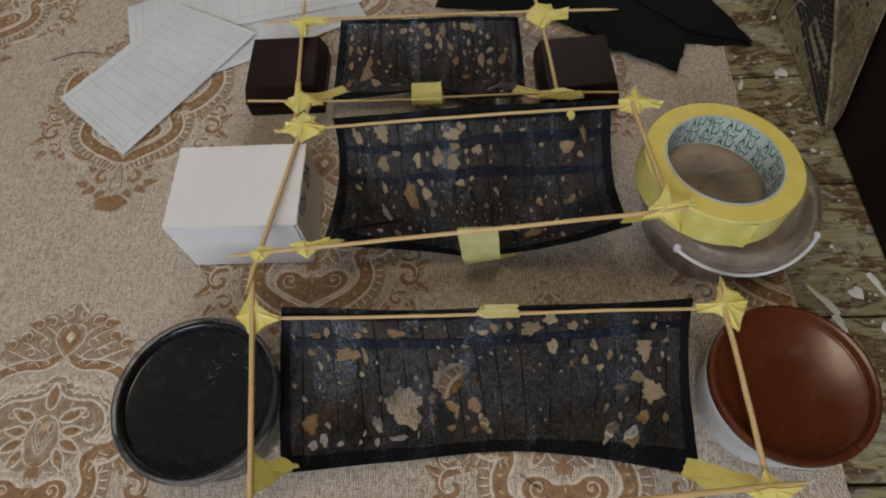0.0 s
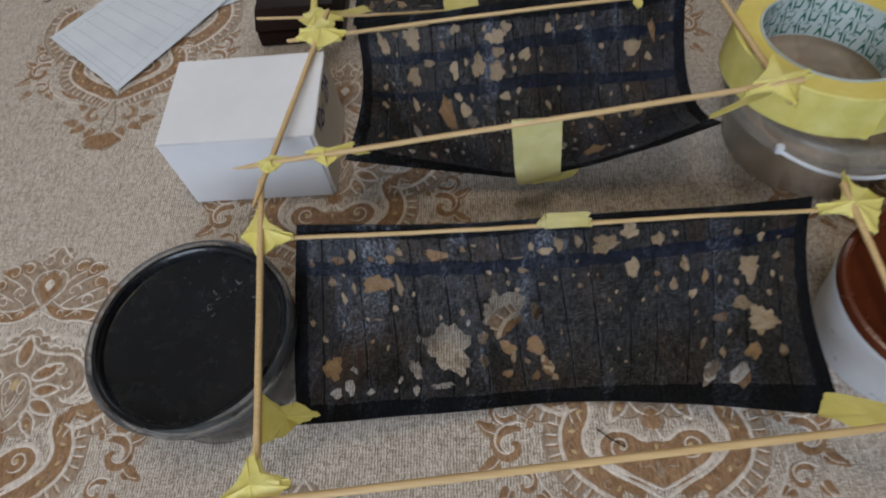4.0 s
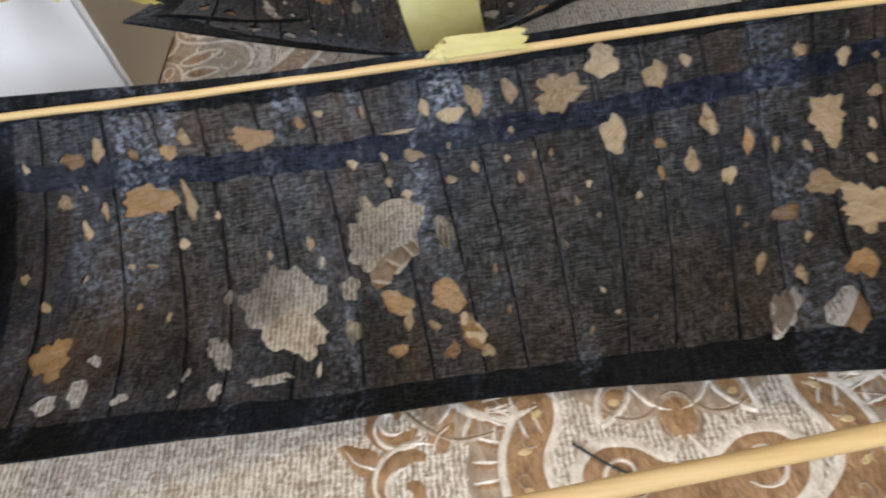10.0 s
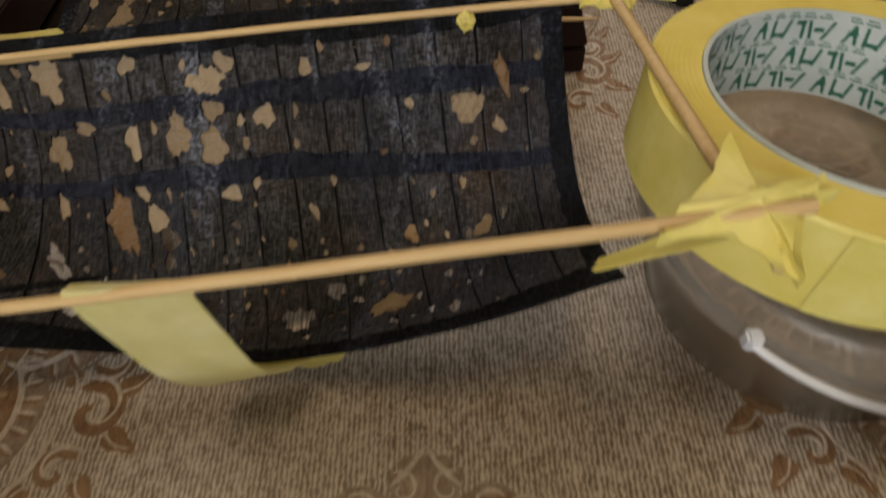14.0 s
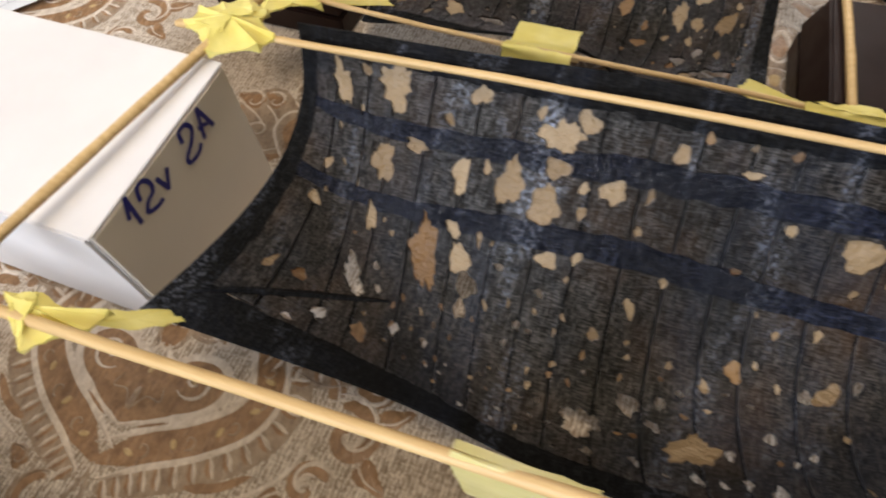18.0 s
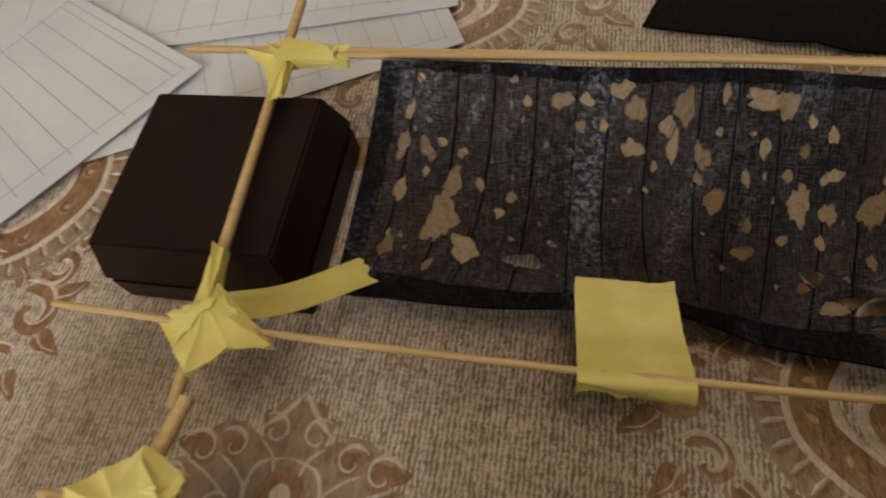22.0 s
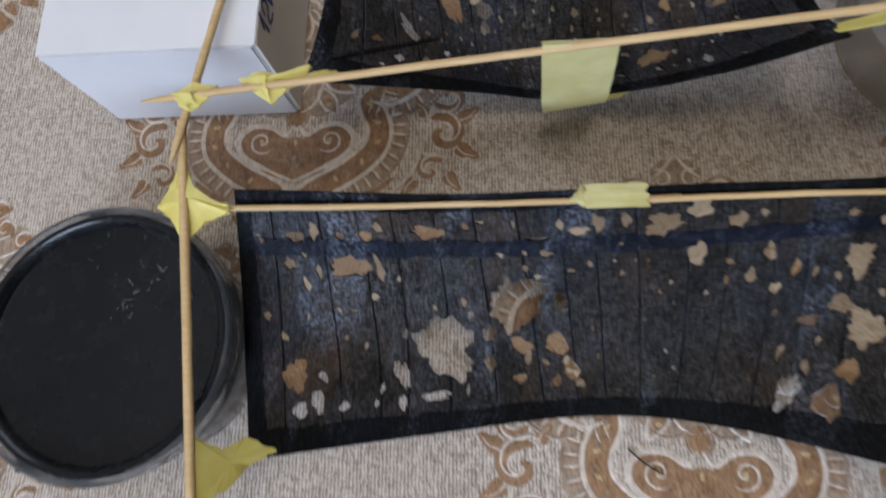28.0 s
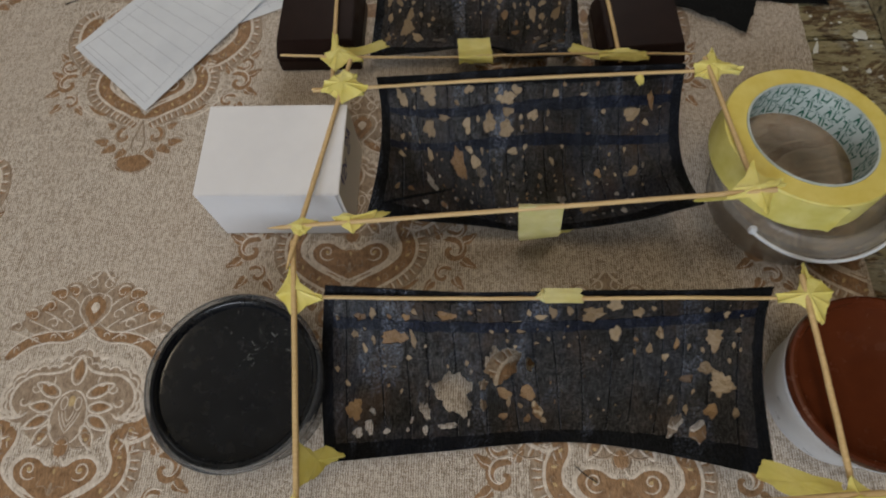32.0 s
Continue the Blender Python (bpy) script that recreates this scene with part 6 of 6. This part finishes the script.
# the hand-written "12v 2A"
written([
    [(-22.2, 55.7), (-19.1, 62.3), (-20.0, 50.6)],
    [(-15.8, 56.8), (-14.3, 60.7), (-11.8, 61.2), (-10.0, 58.6), (-10.6, 55.2), (-14.4, 53.7), (-16.2, 51.3), (-13.2, 49.6), (-10.0, 49.5)],
    [(-7.2, 56.4), (-5.7, 49.8), (-2.4, 55.6)],
    [(7.6, 57.1), (8.4, 60.8), (11.7, 60.9), (13.2, 57.5), (10.4, 54.1), (6.0, 51.4), (6.1, 48.9), (10.6, 48.5), (12.9, 50.1)],
    [(15.9, 50.2), (17.3, 55.6), (18.7, 60.9), (21.6, 50.6)],
    [(15.8, 54.9), (20.2, 53.1)],
], WB[1][0] + 0.0004, 0.0017, card)

# ---- dark boxes ----


def gift_box(x0, x1, y0, y1, label):
    ob = thing("gift_box", label, "box", "dark boxes", at=((x0 + x1) / 2, (y0 + y1) / 2, 0))
    part("base", box(bmesh.new(), (x0 + 0.0005, y0 + 0.0005, 0.0012), (x1 - 0.0005, y1 - 0.0005, 0.0140), 0.0008), M_BOX, ob)
    part("inner_tray", box(bmesh.new(), (x0 + 0.004, y0 + 0.004, 0.0140), (x1 - 0.004, y1 - 0.004, 0.0165), 0.0003), M_BOX, ob)
    bm = bmesh.new()
    made = bmesh.ops.create_cube(bm, size=1)["verts"]
    for v in made:
        top = v.co.z > 0
        inset = 0.0045 if top else 0.0
        v.co = Vector(((x0 + inset if v.co.x < 0 else x1 - inset), (y0 + inset if v.co.y < 0 else y1 - inset), 0.0340 if top else 0.0160))
    bmesh.ops.bevel(bm, geom=list(bm.edges), offset=0.0008, segments=2, affect="EDGES")
    part("lid", bm, M_BOX, ob, "dark brown lid with sloping sides")
    return ob


gift_box(-0.2065, -0.1355, 0.3790, 0.4485, "dark chocolate-brown card gift box with its lid on")
gift_box(0.0605, 0.1285, 0.3668, 0.4340, "dark chocolate-brown card gift box with its lid on").rotation_euler.z = radians(3.5)

# ---- drawings and black felt ----


def drawing(corners, parent_label, lines, seed, z0, curl=0.002):
    """A sheet of paper with pencil lines across it, lying nearly flat."""
    A, B, C, D = (Vector((*p, 0)) for p in corners)
    ob = thing("pattern_drawing", parent_label, "paper", "pattern drawings", at=tuple((A + C) / 2))
    n = 24

    def at(u, v, lift=0.0):
        p = A * (1 - u) * (1 - v) + B * u * (1 - v) + C * u * v + D * (1 - u) * v
        return Vector((p.x, p.y, z0 + lift + curl * (u - 0.5) ** 2 * 4 * 0.5 + 0.0006 * math.sin(u * 5 + seed) * math.sin(v * 3)))

    verts = [at(i / n, j / n, l) for l in (0.0002, 0.0) for j in range(n + 1) for i in range(n + 1)]
    q, c, faces = (n + 1) ** 2, n + 1, []
    for j in range(n):
        for i in range(n):
            a = j * c + i
            faces += [(a, a + 1, a + 1 + c, a + c), (a + q, a + c + q, a + 1 + c + q, a + 1 + q)]
    for i in range(n):
        for a, b in ((i, i + 1), (n * c + i + 1, n * c + i), ((i + 1) * c, i * c), (i * c + n, (i + 1) * c + n)):
            faces.append((a, a + q, b + q, b))
    raw("sheet", verts, faces, M_PAPER, ob, smooth=True)

    def pencil(pts, w):
        v, f = [], []
        for i, (u, vv) in enumerate(pts):
            p = at(u, vv, 0.00032)
            d = (at(*pts[min(i + 1, len(pts) - 1)]) - at(*pts[max(i - 1, 0)])).normalized()
            s = Vector((-d.y, d.x, 0)) * w / 2
            v += [p + s, p - s]
        f = [(2 * i, 2 * i + 1, 2 * i + 3, 2 * i + 2) for i in range(len(pts) - 1)]
        raw("pencil_line", v, f, M_PENCIL, ob)

    for k in range(lines):
        u = 0.06 + 0.88 * k / (lines - 1)
        pencil([(u, 0.06 + 0.88 * i / 10) for i in range(11)], 0.00045)
    for v in (0.06, 0.94):
        pencil([(0.03 + 0.94 * i / 14, v + 0.05 * math.sin(math.pi * i / 14) * (1 if v < 0.5 else -1)) for i in range(15)], 0.0005)
    for u in (0.03, 0.97):
        pencil([(u, 0.05 + 0.9 * i / 6) for i in range(7)], 0.00045)
    return ob


drawing([(-0.318, 0.337), (-0.215, 0.484), (-0.306, 0.531), (-0.398, 0.407)], "sheet of paper ruled with pencil lines, lying on the wallpaper", 13, 1, 0.0040)
drawing([(-0.290, 0.416), (-0.104, 0.502), (-0.150, 0.590), (-0.335, 0.505)], "sheet of paper ruled with pencil lines, under another sheet", 16, 2, 0.0018)
drawing([(-0.346, 0.478), (-0.110, 0.522), (-0.125, 0.640), (-0.361, 0.530)], "sheet of paper ruled with pencil lines, under another sheet", 14, 3, 0.0028)

FELT_TIP, FELT_EDGE = (0.2655, 0.4396), (0.2370, 0.5000)
felt = thing("felt_offcuts", "heap of ragged black felt offcuts on the wallpaper", "fabric", at=(0.12, 0.52, 0))


def felt_piece(outline, z0, seed):
    pts = []
    rnd = random.Random(seed)
    for i, a in enumerate(outline):
        b = outline[(i + 1) % len(outline)]
        for k in range(8):
            f = k / 8
            pts.append(Vector((a[0] + (b[0] - a[0]) * f + rnd.uniform(-0.0012, 0.0012), a[1] + (b[1] - a[1]) * f + rnd.uniform(-0.0012, 0.0012))))
    n = len(pts)
    lo = Vector((min(p.x for p in pts), min(p.y for p in pts)))
    hi = Vector((max(p.x for p in pts), max(p.y for p in pts)))
    allp = list(pts)
    for i in range(18):
        for j in range(18):
            q = (lo.x + (hi.x - lo.x) * i / 17, lo.y + (hi.y - lo.y) * j / 17)
            if inside(q, [(p.x, p.y) for p in pts]):
                allp.append(Vector(q))
    vs, _, fs, *_ = delaunay_2d_cdt(allp, [(i, (i + 1) % n) for i in range(n)], [], 0, 1e-6)
    fs = [f for f in fs if inside(sum((vs[i] for i in f), Vector((0, 0))) / 3, [(p.x, p.y) for p in pts])]
    m = len(vs)
    lift = lambda p: z0 + 0.004 * abs(noise.noise(Vector((p.x * 22, p.y * 22, seed))))  # noqa: E731
    verts = [(p.x, p.y, lift(p) + 0.0010) for p in vs] + [(p.x, p.y, lift(p)) for p in vs]
    faces = [tuple(f) for f in fs] + [tuple(i + m for i in f[::-1]) for f in fs]
    seen = {(f[i], f[(i + 1) % len(f)]) for f in fs for i in range(len(f))}
    faces += [(b, a, a + m, b + m) for a, b in seen if (b, a) not in seen]
    raw("felt_piece", verts, faces, M_FELT, felt, smooth=True)


felt_piece([(-0.034, 0.512), (0.060, 0.497), (0.135, 0.455), (0.200, 0.447), FELT_TIP, FELT_EDGE, (0.190, 0.640), (0.000, 0.640)], 0.0012, 1)
felt_piece([(0.110, 0.478), (0.128, 0.446), (0.165, 0.425), (0.190, 0.409), (0.204, 0.445), (0.215, 0.520), (0.140, 0.540)], 0.0036, 2)
felt_piece([(0.150, 0.520), (0.205, 0.462), FELT_TIP, FELT_EDGE, (0.195, 0.590)], 0.0056, 3)

# ---- ragged hessian against the cabinet ----
rag = thing("hessian_rag", "ragged ochre hessian with black netting hanging against the cabinet", "fabric", at=(0.32, 0.45, 0))


def rag_at(u, z):
    """A place on the rag: u along the panel's foot from the near tip, z up the panel."""
    y = 0.335 + u * 0.40
    fold = 0.0035 + 0.0020 * noise.noise(Vector((u * 12, z * 30, 2))) + 0.0050 * max(0.0, 1 - z / 0.03) ** 2
    return Vector((0.3135 - 0.030 * (y - 0.3) - fold, y, 0.0012 + z))


def rag_top(u):
    return min(0.150, 0.004 + 1.15 * u) + 0.006 * noise.noise(Vector((u * 25, 0, 5)))


n, m2 = 80, 16
verts = [rag_at(i / n, max(0.001, rag_top(i / n)) * j / m2) + Vector((-d, 0, 0)) for d in (0.0012, 0.0) for j in range(m2 + 1) for i in range(n + 1)]
q, c, faces = (n + 1) * (m2 + 1), n + 1, []
for j in range(m2):
    for i in range(n):
        a = j * c + i
        faces += [(a, a + c, a + 1 + c, a + 1), (a + q, a + 1 + q, a + 1 + c + q, a + c + q)]
for j in range(m2):
    faces.append((j * c, j * c + q, (j + 1) * c + q, (j + 1) * c))
for i in range(n):
    faces += [(i, i + 1, i + 1 + q, i + q), (m2 * c + i, m2 * c + i + q, m2 * c + i + 1 + q, m2 * c + i + 1)]
raw("hessian", verts, faces, M_HESSIAN, rag, "coarse stained ochre hessian", True)
# a black netting band that rises from the near tip, with pale open slots
rnd = random.Random(17)
verts, faces, wv, wf = [], [], [], []
for i in range(100):
    u = 0.020 + i * 0.0088
    z0, z1 = min(0.07 * u, 0.030), min(0.325 * u, 0.085)
    rows = max(1, int((z1 - z0) / 0.0046))
    for j in range(rows):
        z = z0 + (z1 - z0) * j / rows
        if rnd.random() < 0.05:
            continue
        white = 12 < i < 26 and j in (2, 4) and rnd.random() < 0.85
        vv, ff = (wv, wf) if white else (verts, faces)
        b, tall = len(vv), (z1 - z0) / rows
        for du, dz in ((0, 0), (0.0074, 0), (0.0074, 0.80 * tall), (0, 0.80 * tall)):
            vv.append(rag_at(u + du, z + dz) + Vector((-0.0020, 0, 0)))
        ff.append((b, b + 3, b + 2, b + 1))
for k in range(26):
    u, z = rnd.uniform(0.10, 0.9), 0.0
    z = min(0.34 * u, 0.09) + rnd.uniform(0.006, 0.05)
    if z + 0.012 < rag_top(u):
        b = len(verts)
        for du, dz in ((0, 0), (rnd.uniform(0.006, 0.014), 0.002), (rnd.uniform(0.006, 0.014), rnd.uniform(0.004, 0.010)), (0.002, rnd.uniform(0.004, 0.010))):
            verts.append(rag_at(u + du, z + dz) + Vector((-0.0020, 0, 0)))
        faces.append((b, b + 3, b + 2, b + 1))
raw("black_netting", verts, faces, M_THREAD_BLACK, rag, "black woven squares")
raw("pale_slots", wv, wf, M_THREAD_PALE, rag, "pale woven squares")
rope = [rag_at(0.02 + 0.92 * i / 30, min(0.325 * (0.02 + 0.92 * i / 30), 0.088)) + Vector((-0.0028, 0, 0)) for i in range(31)]
part("edge_cord", tube(rope, 0.0017, 8), M_HESSIAN, rag, "thick ochre cord")
for i in range(18):
    p = rag_at(rnd.uniform(0.30, 0.62), rnd.uniform(0.004, 0.030))
    ctrl = [p, p + Vector((rnd.uniform(-0.012, -0.004), rnd.uniform(-0.014, 0.010), 0.004)), Vector((p.x + rnd.uniform(-0.026, -0.010), p.y + rnd.uniform(-0.026, 0.006), 0.0010))]
    part("frayed_thread", tube(smooth_path(ctrl, 5), 0.0007, 5), M_HESSIAN, rag)

# ---- paint spots and small litter ----
rnd = random.Random(23)
verts, faces = [], []


def spot(x, y, rx, ry, turn, z=0.0):
    b, k = len(verts), 12
    ph = rnd.uniform(0, 6)
    verts.append((x, y, z + 0.0008))
    for i in range(k):
        a = i * math.tau / k
        r = 1 + 0.2 * math.sin(3 * a + ph) + 0.12 * math.sin(5 * a)
        px, py = rx * r * math.cos(a), ry * r * math.sin(a)
        verts.append((x + px * math.cos(turn) - py * math.sin(turn), y + px * math.sin(turn) + py * math.cos(turn), z))
    faces.extend((b, b + 1 + i, b + 1 + (i + 1) % k) for i in range(k))


for _ in range(90):
    x, y = rnd.uniform(0.243, 0.302), rnd.uniform(-0.05, 0.6)
    r = rnd.choice([0.0006, 0.0008, 0.001, 0.0014, 0.002])
    spot(x, y, r, r * rnd.uniform(0.7, 1.3), rnd.uniform(0, 3))
for x, y, rx, ry, turn in ((0.285, 0.408, 0.006, 0.005, 0), (0.262, 0.182, 0.016, 0.0028, -0.95), (0.268, 0.165, 0.008, 0.003, -1.2), (0.287, 0.188, 0.0055, 0.005, 0), (0.246, 0.395, 0.007, 0.002, 1.2), (0.304, 0.195, 0.012, 0.0026, -1.2), (0.30, 0.16, 0.004, 0.004, 0)):
    spot(x, y, rx, ry, turn)
for _ in range(40):
    spot(rnd.uniform(-0.3, 0.3), rnd.uniform(-0.08, 0.018), rnd.uniform(0.0006, 0.004), rnd.uniform(0.0006, 0.002), rnd.uniform(0, 3))
mesh = bpy.data.meshes.new("paint_spots")
mesh.from_pydata(verts, [], faces)
mesh.polygons.foreach_set("use_smooth", [True] * len(mesh.polygons))
mesh.materials.append(M_SPOT)
spots = tagged(new("paint_spots", mesh), "dried white paint drops on the worn boards", "paint", kind="stuff")

for ctrl in ([(0.026, 0.060, 0.0012), (0.033, 0.054, 0.0022), (0.040, 0.050, 0.0012)], [(-0.425, 0.462, 0.0012), (-0.40, 0.470, 0.002), (-0.375, 0.468, 0.0012)]):
    bit = part("thread_scrap", tube(smooth_path(ctrl, 6), 0.0004, 6), M_THREAD_BLACK)
    tagged(bit, "short dark thread scrap on the wallpaper", "thread")
dot = part("pencil_dot", revolve([(0, 0.0012), (0.0006, 0.0011), (0.0008, 0.0008)], 12, (-0.021, 0.341, 0)), M_DOT)
tagged(dot, "small red speck on the wallpaper", "speck")
